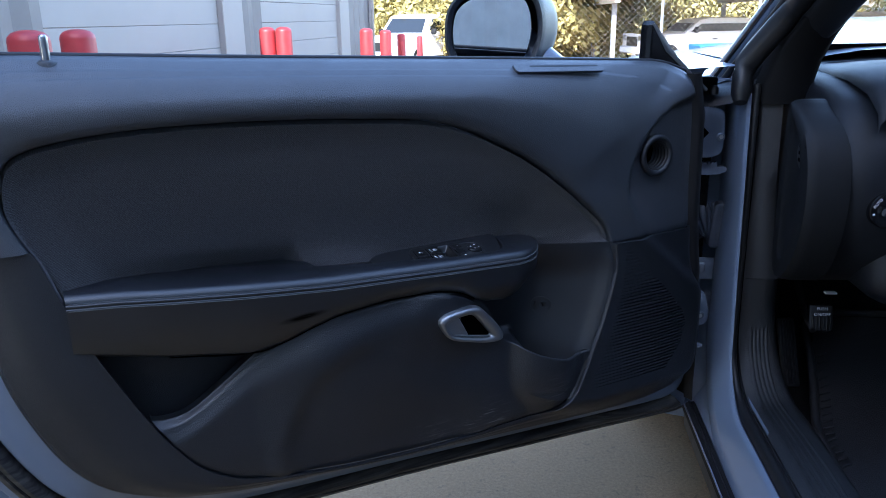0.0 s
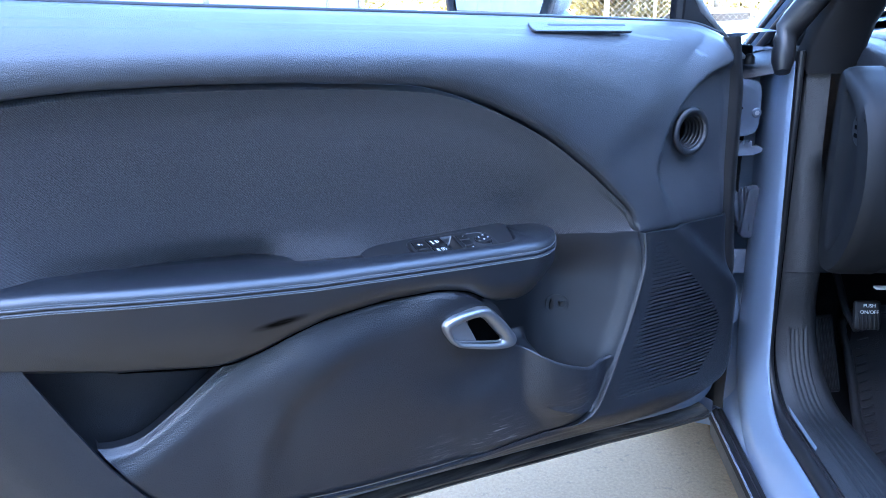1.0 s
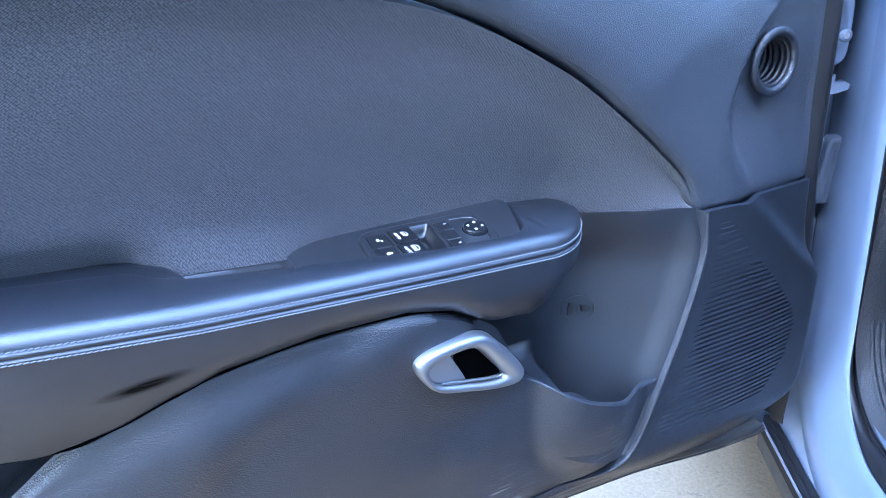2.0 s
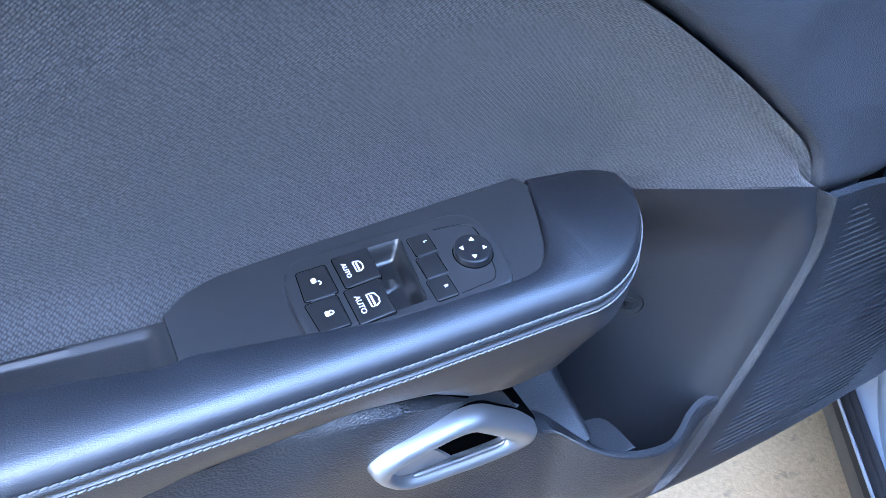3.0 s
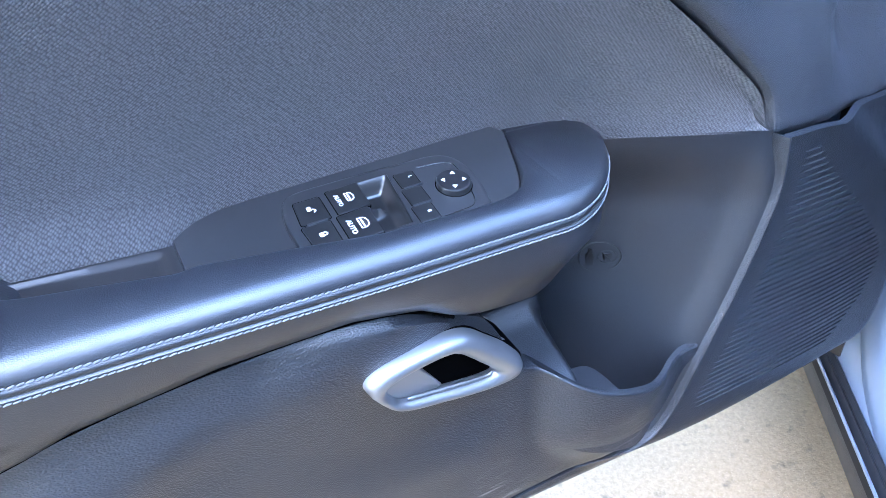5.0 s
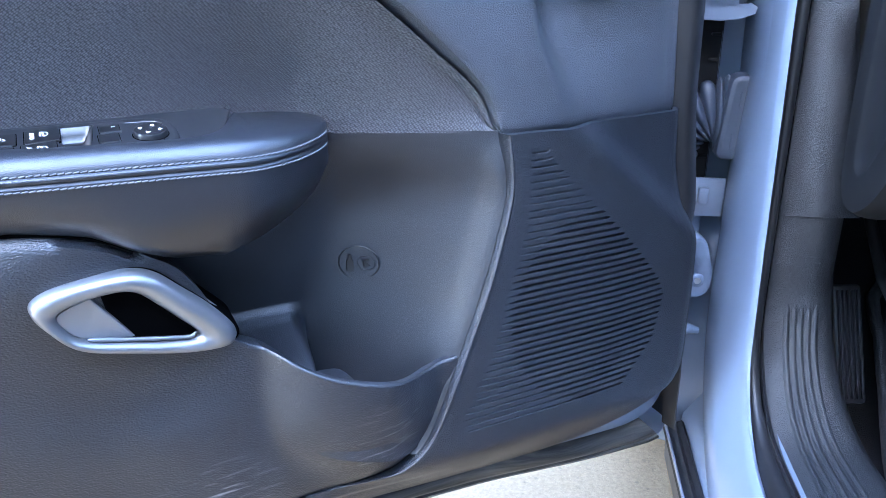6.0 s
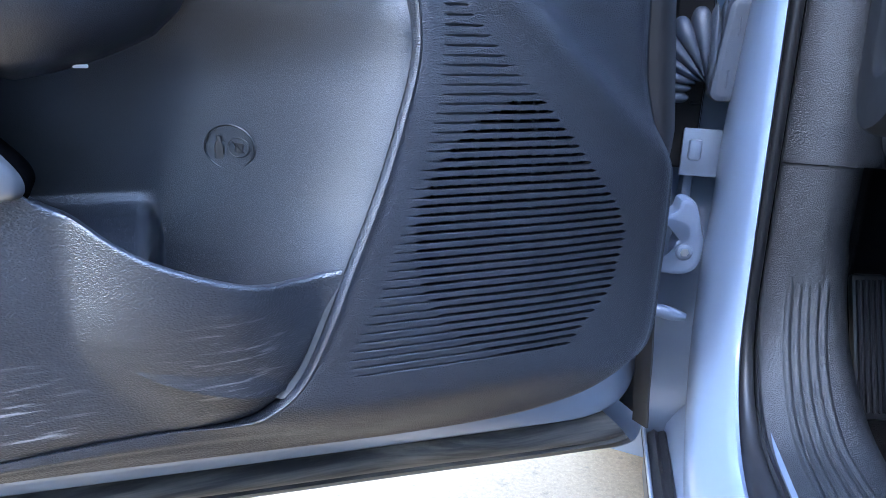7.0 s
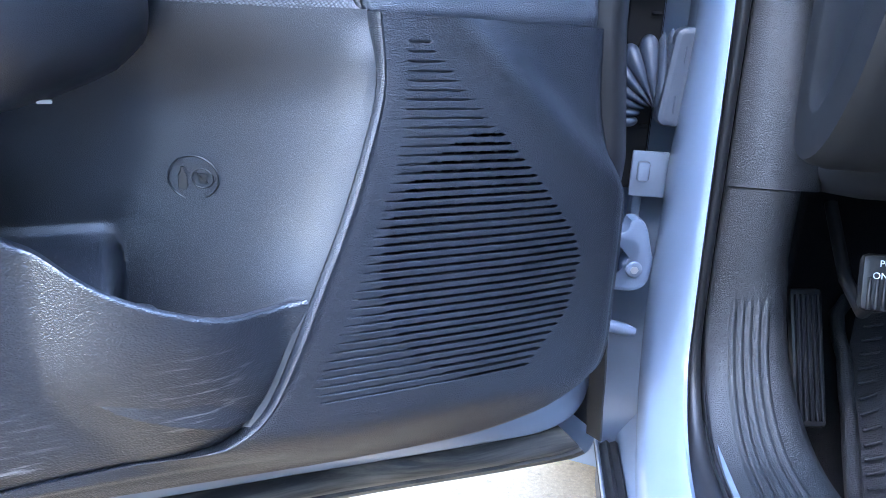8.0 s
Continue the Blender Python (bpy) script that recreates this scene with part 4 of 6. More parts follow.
def door_shell():
    S = [(-.99, .98), (-.985, .80), (-.975, .66), (-.952, .545), (-.905, .448), (-.84, .385), (-.74, .336), (-.62, .322), (-.535, .312), (-.265, .300), (.003, .280), (.24, .262), (.285, .259), (.304, .268), (.302, .30), (.270, .42), (.252, .60), (.245, .93)]
    P = [(-.925, .95), (-.905, .80), (-.89, .66), (-.866, .578), (-.825, .50), (-.79, .464), (-.75, .446), (-.696, .432), (-.57, .420), (-.393, .407), (-.187, .397), (.08, .384), (.155, .385), (.20, .402), (.222, .44), (.224, .54), (.2, .65), (.195, .93)]
    cnt = [8] * (len(S) - 1)
    p, s = keyed(P, list(range(len(P))), cnt), keyed(S, list(range(len(S))), cnt)
    foot = .034 * (1 - sm(s[:, 1], .31, .42)) * (1 - sm(s[:, 0], .08, .22))  # the foot of the door lies further in
    rows = []
    for t, w in [(-.12, -.040), (.0, -.052), (.30, -.061), (.42, -.063), (.46, -.068), (.48, -.084), (.54, -.095), (.97, -.102), (1.0, -.106), (1.0, -.135), (.985, -.160), (.93, -.175), (.6, -.20), (.0, -.215), (-.5, -.22)]:
        q = p + (s - p) * t
        tuck = foot * sm(t, .0, .5)
        rows.append(L(q[:, 0], q[:, 1] - .65 * tuck, w - tuck))
    shell = sheet("door_shell", rows, M_PAINT, door, "pale grey painted door shell", sharp=55)
    # outer skin closing the back
    us = np.linspace(-1.0, .36, 12)
    rows = [L(us, np.full(12, v), np.full(12, w)) for v, w in [(.30, -.205), (.45, -.225), (.70, -.235), (.88, -.215), (.945, -.175), (.962, -.13), (.958, -.085)]]
    sheet("outer_skin", rows, M_PAINT, door)
    # rubber seal along bottom and rear
    rows = []
    for t, w in [(.50, -.100), (.50, -.078), (.54, -.066), (.62, -.062), (.68, -.066), (.70, -.071), (.73, -.068), (.80, -.074), (.83, -.085), (.83, -.11)]:
        q = (p + (s - p) * t)[6:-37]
        rows.append(L(q[:, 0], q[:, 1] - .65 * foot[6:-37], w - foot[6:-37]))
    sheet("door_seal", rows, M_SEAL, door, "weathered black rubber door seal", sharp=60)
    # black edge strip at the hinge end
    rows = []
    v = np.linspace(.318, .955, 50)
    base = np.interp(v, [.285, .33, .39, .43, .54, .60, .69, .88, .955], [.264, .258, .244, .234, .223, .212, .199, .193, .178])
    for du, w in [(-.010, -.040), (.001, -.022), (.010, -.022), (.026, -.032), (.034, -.045), (.038, -.08), (.036, -.12)]:
        rows.append(L(base + du * (.22 + .78 * sm(v, .52, .60)), v, w - .022 * (1 - sm(v, .31, .45))))
    sheet("edge_seal", rows, M_RUBBER, door, "black rubber strip at the hinge edge", sharp=60)
    return shell


door_shell()


def wing_mirror():
    """Housing with a rounded-oval glass facing the rear."""
    m = Matrix.Translation((-.090, .22, 1.022)) @ Matrix.Rotation(radians(-31), 4, "Z") @ Matrix.Diagonal((1.04, 1.04, 1.32, 1))
    hold = new("wing_mirror")
    hold.parent = car
    hold.matrix_local = car.matrix_world.inverted() @ DOOR_AT @ m
    tagged(hold, "black wing mirror on the open door")
    oval = spline([(-.078, .005), (-.068, .034), (-.035, .051), (.02, .056), (.058, .046), (.072, .02), (.070, -.012), (.052, -.040), (.01, -.050), (-.045, -.046), (-.072, -.028)], 64, True)
    slab("mirror_glass", offset(oval, .006) * (.93, 1) + (-.004, 0), -.004, .004, .001, lambda a, b, h: (a, -h + .004, b), M_MIRROR, hold, "grey reflecting mirror glass")
    rows = []
    for k, y, dx in [(.93, -.001, 0), (.97, -.009, 0), (1.03, -.010, 0), (1.09, -.002, .001), (1.13, .02, .004), (1.1, .05, .02), (.98, .08, .036), (.75, .105, .05), (.4, .12, .06), (.05, .125, .062)]:
        rows.append(np.stack([oval[:, 0] * k + dx, np.full(64, y), oval[:, 1] * (k if y < .03 else k * .95) + .002], 1))
    sheet("mirror_housing", rows, M_PLASTIC, hold, "black mirror housing", wrap_c=True, sharp=60)
    tube("mirror_foot", [(.04, .07, -.02), (.075, .06, -.045), (.11, .04, -.07), (.13, .02, -.09)], [.035, .034, .036, .045], M_PAINT, hold, "painted mirror foot", seg=14)


wing_mirror()

# ---------- the car beside the door ----------

def sill_path(pp, zs, R, lean, top, back=-1.30, n=40):
    """Down the hinge pillar, round the corner and back along the sill: points and the way into the opening, both as (y, z)."""
    up = [(pp + lean * (z - .5), z) for z in np.linspace(top, zs + R, 24)]
    base = pp + lean * (zs + R - .5)
    arc = [(base - R + R * math.cos(radians(a)), zs + R + R * math.sin(radians(a))) for a in np.linspace(-6, -90, 16)]
    run = [(y, zs) for y in np.linspace(base - R - .03, back, 14)]
    p = np.array(up + arc + run)
    t = np.gradient(p, axis=0)
    t /= np.linalg.norm(t, axis=1)[:, None]
    return p, np.stack([t[:, 1], -t[:, 0]], 1)


def swept(name, path, section, mat, label="", parent=None, sharp=50, cut=slice(None), upright=None, flare=0.0):
    """section: (x, r) pairs, r towards the opening. flare: how far the outer side draws in towards the top."""
    p, n = path
    p, n = p[cut], n[cut]
    rows = []
    k = sm(np.arange(len(p)), 18, 44)
    for (x, r), (x2, r2) in zip(section, upright or section):
        q = p + n * (r2 + (r - r2) * k)[:, None]
        rows.append(np.stack([x2 + (x - x2) * k + flare * (x2 < .006) * (sm(p[:, 1], .54, .74) - .35 * (1 - sm(p[:, 1], .44, .54)) * (1 - k)), q[:, 0], q[:, 1]], 1))
    return sheet(name, rows, mat, parent or car, label, sharp=sharp)


PA = sill_path(-.070, .335, .11, .085, .915)
swept("jamb_strip", PA, [(.0, -.115), (-.010, -.105), (-.013, -.090), (-.014, -.076), (-.012, -.066), (-.008, -.054), (-.0072, -.052), (.0092, -.012), (.010, -.010), (.013, -.004), (.018, .0), (.022, -.004), (.025, -.02), (.026, -.06)], M_PAINT, "glossy pale blue-grey door aperture and sill", flare=.010,
      upright=[(.030, -.18), (.020, -.17), (.008, -.145), (.002, -.128), (-.001, -.112), (-.0025, -.066), (.0003, -.054), (.0008, -.052), (.0110, -.012), (.0115, -.010), (.0140, -.003), (.0165, -.001), (.022, -.02), (.023, -.06)])
PB = sill_path(-.040, .345, .10, .03, .93)
swept("aperture_seal", PB, [(.022, -.04), (.022, -.006), (.026, .003), (.033, .005), (.039, .002), (.041, -.006), (.041, -.03)], M_RUBBER, "black rubber aperture seal", sharp=70,
             upright=[(.020, -.04), (.021, -.006), (.024, .002), (.028, .003), (.032, .001), (.034, -.005), (.034, -.03)])
PE = sill_path(-.032, .350, .115, .02, .90)
swept("seal_lip", PE, [(.040, -.012), (.0405, .002), (.0425, .003), (.0445, .0), (.045, -.012)], M_GLOSS, "glossy inner lip of the aperture seal", sharp=70,
      upright=[(.034, -.012), (.0345, .0), (.0355, .001), (.037, -.001), (.0375, -.012)])
PC = sill_path(-.017, .354, .13, .0, .5625)
scuff = swept("scuff_plate", PC, [(.036, -.03), (.038, -.006), (.043, .0), (.066, .001), (.091, .0015), (.114, .001), (.126, -.001), (.134, -.006), (.140, -.02), (.142, -.12)], M_KICK, "grained black kick panel turning into ribbed sill plate", sharp=60,
              upright=[(.036, -.03), (.038, -.006), (.043, .0), (.062, .001), (.080, .0015), (.093, .0005), (.102, -.004), (.108, -.012), (.111, -.03), (.112, -.12)])


def plate_ribs():
    p, n = PC
    run = np.r_[0, np.cumsum(np.linalg.norm(np.diff(p, axis=0), axis=1))]
    at = np.linspace(.07, .62, 60)
    y, z, ny, nz = (np.interp(at, run, c) for c in (p[:, 0], p[:, 1], n[:, 0], n[:, 1]))
    fade = np.minimum(sm(at, .07, .12), 1 - sm(at, .56, .62))
    for i in range(5):
        x = .0632 + i * (.0073 + .0036 * sm(at, .12, .5))
        rows = []
        for dx, r in [(-.0058, -.0012), (-.0036, .0008), (-.0014, .0021), (.0010, .0021), (.0034, .0008), (.0058, -.0012)]:
            rr = .001 + r * fade - .003 * (1 - fade)
            rows.append(np.stack([x + dx * .75, y + ny * rr, z + nz * rr], 1))
        sheet("rib", rows, M_KICK, scuff, sharp=80)


plate_ribs()
zk = np.linspace(.5635, .935, 20)
rows = [np.stack([np.full(20, x) - (zk - .57) * tap, np.full(20, y), zk], 1) for x, y, tap in [(.036, .03, 0), (.0365, -.013, -.01), (.040, -.0185, -.01), (.083, -.0205, .02), (.116, -.018, .19), (.122, -.008, .19), (.124, .10, .19)]]
sheet("kick_panel", rows, M_KICK, car, "grained black hinge-pillar trim", sharp=60)

# hinge pillar face in front of the strip
zz = np.linspace(.20, .93, 26)
rows = [np.stack([np.full(26, x), np.full(26, y) + .085 * (zz - .5) * .6, zz], 1) for x, y in [(.03, .04), (.022, .08), (.0, .10), (-.03, .112), (-.075, .125), (-.115, .150), (-.125, .20)]]
sheet("hinge_pillar", rows, M_JAMB, car, "grey painted hinge pillar", sharp=60)
# black rubber lip along the bottom of the sill
rows = [np.stack([np.full(30, x), np.linspace(.06, -1.3, 30), np.full(30, z)], 1) for x, z in [(-.010, .240), (-.011, .254), (-.014, .257), (-.020, .254), (-.024, .257), (-.030, .252), (-.032, .235), (-.030, .20), (0, .18)]]
sheet("sill_moulding", rows, M_RUBBER, car, "black lower sill moulding", sharp=60)
rows = [np.stack([np.full(30, x), np.linspace(.10, -1.3, 30), np.full(30, z)], 1) for x, z in [(-.030, .245), (-.033, .2545), (-.0350, .2550), (-.0362, .2525), (-.0345, .249)]]
sheet("sill_flange", rows, M_JAMB, car, "thin painted flange outside the rubber", sharp=60)
# painted corner between pillar and sill
ys = np.linspace(.075, -.24, 24)
rows = [np.stack([x + (.012 * sm(ys, .0, .07) + .03 * (1 - sm(ys, -.10, -.03))) * sm(z, .262, .30), ys, np.full(24, z)], 1) for x, z in [(-.0115, .248), (-.0100, .258), (-.004, .270), (.001, .29), (.006, .32), (.014, .36)]]
sheet("jamb_corner", rows, M_PAINT, car, "painted corner between pillar and sill", sharp=60)
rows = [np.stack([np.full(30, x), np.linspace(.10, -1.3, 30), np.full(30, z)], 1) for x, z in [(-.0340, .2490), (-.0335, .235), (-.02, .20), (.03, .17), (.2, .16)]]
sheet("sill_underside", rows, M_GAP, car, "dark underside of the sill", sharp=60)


# dark notched seal on the pillar behind the hinges
bm = box_bm((.036, .012, .40), (-.034, .088, .735), .003, 1)
for i in range(14):
    box_bm((.010, .006, .0035), (-.024, .080, .545 + i * .027), .001, 1, bm=bm)
part("pillar_seal", bm, M_GAP, car, "notched black rubber seal on the hinge pillar")


def hinge(z, flip=False, x=-.022):
    """Cast hinge leaf with a bolt, an open loop towards the door."""
    h = new("door_hinge")
    h.parent = car
    h.matrix_local = Matrix.Translation((x, .056, z)) @ Matrix.Rotation(radians(8), 4, "Z")
    bracket = [(-.048, .046), (-.02, .050), (.006, .048), (.021, .036), (.024, .0), (.022, -.034), (.008, -.046), (-.02, -.048), (-.048, -.046), (-.046, -.036), (.002, -.031), (.010, -.018), (.010, .014), (.002, .030), (-.046, .035)]
    leaf = bracket if flip else [(-0.006, 0.032), (-0.020, 0.026), (-0.020, 0.021), (-0.012, 0.019), (0.002, 0.016), (0.005, 0.008), (-0.003, 0.001), (-0.004, -0.018), (-0.007, -0.022), (-0.014, -0.019), (-0.024, -0.020), (-0.024, -0.026), (-0.018, -0.030), (-0.004, -0.032), (0.011, -0.031), (0.022, -0.022), (0.025, 0.001), (0.022, 0.012), (0.016, 0.033), (0.009, 0.043), (-0.002, 0.043)]
    leaf = spline(leaf, 90, True)
    tagged(slab("hinge_leaf", leaf, -.010, .012, .004, lambda a, b, hh: (a, -hh, b), M_PAINT, h), "grey painted hinge leaf")
    tube("hinge_pin", [(-.026, -.002, s * .036) for s in np.linspace(-1, 1, 6)], .0065, M_JAMB, h, seg=14)
    bx = .016 if flip else .006
    tube("hinge_bolt", [(bx, y, -.008) for y in (-.010, -.0135, -.0145, -.0148)], [.0088, .0083, .0068, .002], M_JAMB, h, seg=16)
    tube("bolt_socket", [(bx, y, -.008) for y in (-.0140, -.0152, -.0154)], [.0042, .0042, .001], M_STEEL, h, seg=6)
    return h


hinge(.468, False, -.028)
hinge(.833, True, -.028)


def hinge_details():
    # comb-shaped check below the upper hinge
    comb = [(-.064, .752)]
    for i in range(6):
        comb += [(-.062 + i * .0068, .764), (-.0615 + i * .0068, .776), (-.0580 + i * .0068, .776), (-.0575 + i * .0068, .764)]
    comb += [(-.012, .768), (-.004, .764), (-.006, .757), (-.020, .752), (-.040, .750)]
    slab("door_check", comb, -.064, -.050, .0008, lambda a, b, h: (a + .012, -h, b), M_JAMB, car, "grey ribbed door check")
    bm = box_bm((.036, .005, .046), (-.014, .072, .553), .0015, 2)
    box_bm((.012, .010, .020), (-.020, .068, .556), .003, 2, bm=bm)
    part("striker_plate", bm, M_JAMB, car, "pale grey check bracket")
    tube("check_stop", [(-.045 + .012 * i, .055, .395 - .002 * i) for i in range(4)], [.006, .007, .007, .004], M_PAINT, car, "pale stub under the lower hinge", seg=12)
    # wiring bellows from pillar to door
    bellow = new("wiring_boot")
    bellow.parent = car
    bellow.matrix_local = Matrix.Translation((.004, .054, .651))
    tagged(bellow, "blue-grey ribbed rubber wiring boot")
    plate = round_rect(-.018, .012, -.047, .045, .010)
    slab("boot_plate", plate, -.012, .010, .005, lambda a, b, h: (a + b * .10, -h, b), M_BOOT, bellow, "grey rubber boot plate")
    for z in (-.026, .020):
        part("moulded_mark", box_bm((.0016, .0012, .016), (-.005 + z * .10, -.0108, z), .0004, 1), M_BOOT, bellow)
    # fan of soft folds that curls down behind the door's edge
    n = 9 * 12
    path = spline([(-.006, 0, .0), (-.018, 0, -.001), (-.030, 0, -.002), (-.041, 0, -.007), (-.050, 0, -.017), (-.055, 0, -.031), (-.056, 0, -.050)], n + 1)
    s = np.arange(n + 1) / n
    way = np.gradient(path, axis=0)
    way /= np.linalg.norm(way, axis=1)[:, None]
    high = np.interp(s, [0, .2, .4, .6, .8, 1], [.044, .041, .035, .027, .021, .019]) * (.74 + .26 * np.abs(np.sin(np.pi * 9 * s)) ** .7)
    wide = np.interp(s, [0, .5, 1], [.015, .018, .016]) * (.72 + .28 * np.abs(np.sin(np.pi * 9 * s)) ** .7)
    rows = []
    for g in np.linspace(0, 2 * math.pi, 30, endpoint=False):
        side = np.stack([-way[:, 2], way[:, 1], way[:, 0]], 1) * (high * math.cos(g))[:, None]
        rows.append(path + side + np.stack([0 * s, .010 + wide * math.sin(g), 0 * s], 1))
    sheet("bellows", rows, M_BOOT, bellow, "blue-grey rubber bellows", wrap_r=True, sharp=80)
    # pale flange of the pillar behind the boot
    part("pillar_flange", box_bm((.010, .030, .30), (-.021, .098, .590), .003, 2), M_PAINT, car, "pale painted flange of the pillar")


M_BOOT = grained("grey_rubber", (0.040, 0.049, 0.066), 0.5, 1200, 0.0001)
hinge_details()


def a_pillar():
    # black inner trim with a sloping rear edge, painted outer rail, weatherstrips
    low, high = np.array((.068, .12, .925)), np.array((.221, -.60, 1.375))
    path = [low + (high - low) * t + np.array((0, 0, .03 * math.sin(math.pi * t))) for t in np.linspace(-.12, 1, 24)]
    sec = spline([(-.035, -.02), (-.033, .02), (-.012, .036), (.020, .034), (.038, .010), (.033, -.026), (.012, -.034)], 28, True)
    rows = []
    for q in path:
        rows.append(np.stack([q[0] + sec[:, 0], q[1] + sec[:, 1] * .75, q[2] + sec[:, 1]], 1))
    sheet("pillar_trim", rows, M_PLASTIC, car, "black windscreen pillar trim", wrap_c=True, caps=True, sharp=70)
    rail = [np.array(q) + (-.050, .045, .020) for q in path]
    tube("pillar_rail", rail, .020, M_PAINT, car, "pale grey painted windscreen pillar", seg=12)
    tube("pillar_glazing_edge", [np.array(q) + (-.058, .022, .030) for q in path], .008, M_GLOSS, car, seg=8)
    tube("pillar_gutter", [np.array(q) + (-.056, .006, .012) for q in path], .007, M_RUBBER, car, seg=8)
    strip = [(-.003, -.036, .898), (-.002, -.030, .910), (.001, -.022, .938), (.008, -.020, .968)] + [tuple(np.array(q) + (-.045, -.018, .004)) for q in path[7:]]
    strip = spline(strip, 50)
    tube("pillar_weatherstrip", strip, np.r_[.014, .021, .022, np.full(47, .021)], M_RUBBER, car, "black frameless-window weatherstrip with a moulded end", seg=14, flat=.8)
    # lower end of the pillar trim, over the hinge-pillar trim
    rows = []
    for z, x0, x1, y in [(.895, .034, .120, -.024), (.93, .036, .122, -.030), (.97, .046, .128, -.040), (1.01, .060, .138, -.062), (1.06, .078, .152, -.102), (1.10, .092, .160, -.150)]:
        rows.append([(x0, y + .05, z), (x0 + .001, y + .006, z), (x0 + .008, y - .001, z), (x0 + .5 * (x1 - x0), y - .004, z), (x1 - .010, y - .001, z), (x1, y + .008, z), (x1, y + .09, z)])
    sheet("pillar_foot_trim", np.array(rows, float), M_GAP, car, "matt black lower end of the pillar trim", sharp=70)
    # black cover between the wing and the pillar
    rows = [np.stack([np.linspace(-.11, .03, 9), np.full(9, y) + np.linspace(.05, 0, 9), z + np.linspace(-.02, .012, 9)], 1) for y, z in [(.02, .885), (.03, .900), (.06, .912), (.12, .918), (.20, .925)]]
    sheet("wing_end_cover", rows, M_PLASTIC, car, "black plastic cover at the wing's rear end", sharp=50)
    for y in (.05, .10):
        tube("cover_bolt", [(-.03, y, .905), (-.03, y, .918), (-.03, y, .922)], [.009, .008, .004], M_RUBBER, car, seg=10)


a_pillar()


def dashboard():
    # end of the dash: vertical side with rounded rear edge
    out = spline([(.10, .948), (.0, .945), (-.10, .932), (-.17, .905), (-.218, .845), (-.228, .775), (-.20, .69), (-.13, .615), (-.03, .568), (.06, .55), (.30, .55), (.42, .75), (.40, .95), (.25, .952)], 80, True)
    rows = []
    for k, x in [(0.0, .165), (.004, .130), (.014, .116), (.030, .110), (.034, .110)]:
        p = offset(out, k)
        rows.append(np.stack([np.full(80, x), p[:, 0], p[:, 1]], 1))
    deep = np.stack([np.full(80, 1.45), out[:, 0], out[:, 1]], 1)
    sheet("dashboard", [deep] + rows, M_DASH, car, "black vinyl dashboard", wrap_c=True, caps=True, sharp=60)
    wide = lambda q: [(-.095 + (y + .095) * 1.28, z) for y, z in q]
    band = spline(wide([(-.095, .905), (-.13, .90), (-.168, .872), (-.194, .82), (-.202, .75), (-.188, .68), (-.158, .625), (-.125, .602), (-.099, .615), (-.090, .68), (-.088, .80)]), 64, True)
    inner = spline(wide([(-.119, .876), (-.136, .870), (-.156, .848), (-.170, .80), (-.174, .745), (-.162, .69), (-.142, .652), (-.130, .643), (-.121, .657), (-.118, .72), (-.118, .80)]), 64, True)
    rows = [np.stack([np.full(64, x), r[:, 0], r[:, 1]], 1) for r, x in [(band, .125), (band, .078), (offset(band, .002), .068), (offset(band, .006), .0615), (offset(inner, -.003), .0585), (inner, .0595), (offset(inner, .003), .0620)]]
    sheet("dash_end_cover", rows, M_COVER, car, "smooth black dash end cover with a raised band", wrap_c=True, caps=True, sharp=50)
    c = (-.182, .831)
    ov = [(c[0] + .022 * math.cos(a) + .002 * math.sin(a), c[1] + .024 * math.sin(a)) for a in np.linspace(0, 2 * np.pi, 30, endpoint=False)]
    slab("dash_side_vent", ov, -.074, -.0615, .002, lambda a, b, h: (-h, a, b), M_SWITCH, car, "oval slotted dash vent")
    # slots are near-black strips on the face, painted as shaded openings
    for i in range(3):
        z = c[1] - .0125 + i * .0115
        slab("vent_slot", round_rect(c[0] - .017, c[0] + .013, z, z + .006, .002), -.070, -.0610, .0004, lambda a, b, h: (-h, a, b), M_DARK, car)
    # raised hood over the instruments and the pale ring round them
    hood = []
    for y, z, r in [(.22, .940, .006), (.06, .945, .022), (-.08, .940, .034), (-.17, .925, .044), (-.215, .90, .050), (-.225, .87, .055)]:
        ang = np.linspace(0, np.pi, 24)
        hood.append(np.stack([.37 - .215 * np.cos(ang), np.full(24, y), z + r * np.sin(ang) ** .7], 1))
    sheet("instrument_hood", hood, M_DASH, car, "curved instrument hood", sharp=70)
    ang = np.linspace(0, 2 * np.pi, 40)
    tube("instrument_ring", [(.335 + .135 * math.cos(a), -.232, .862 + .068 * math.sin(a)) for a in ang], .005, M_SILVER, car, "silver ring round the instruments", seg=8)
    slab("instrument_face", [(.335 + .133 * math.cos(a), .862 + .066 * math.sin(a)) for a in ang[:-1]], .20, .229, .001, lambda a, b, h: (a, -h, b), M_GLOSS, car)
    # headlamp switch
    lamp = slab("lamp_switch", [(.186 + .030 * math.cos(a), .752 + .030 * math.sin(a)) for a in ang[:-1]], .13, .234, .004, lambda a, b, h: (a, -h, b), M_GLOSS, car, "round black headlamp switch")
    tube("switch_grip", [(.186 - .012 + .008 * i, -.242, .752 - .002 * i) for i in range(4)], .006, M_SILVER, lamp, seg=8)
    lettering("switch_letters", "AUTO", .0065, Matrix.Translation((.1665, -.2355, .764)) @ Matrix.Rotation(radians(90), 4, "X") @ Matrix.Rotation(radians(55), 4, "Z"), M_WHITE, lamp)
    for a in (100, 195):
        tube("switch_mark", [(.186 + r * math.cos(radians(a)), -.2345, .752 + r * math.sin(radians(a))) for r in (.0225, .0255)], .0018, M_WHITE, lamp, seg=8)
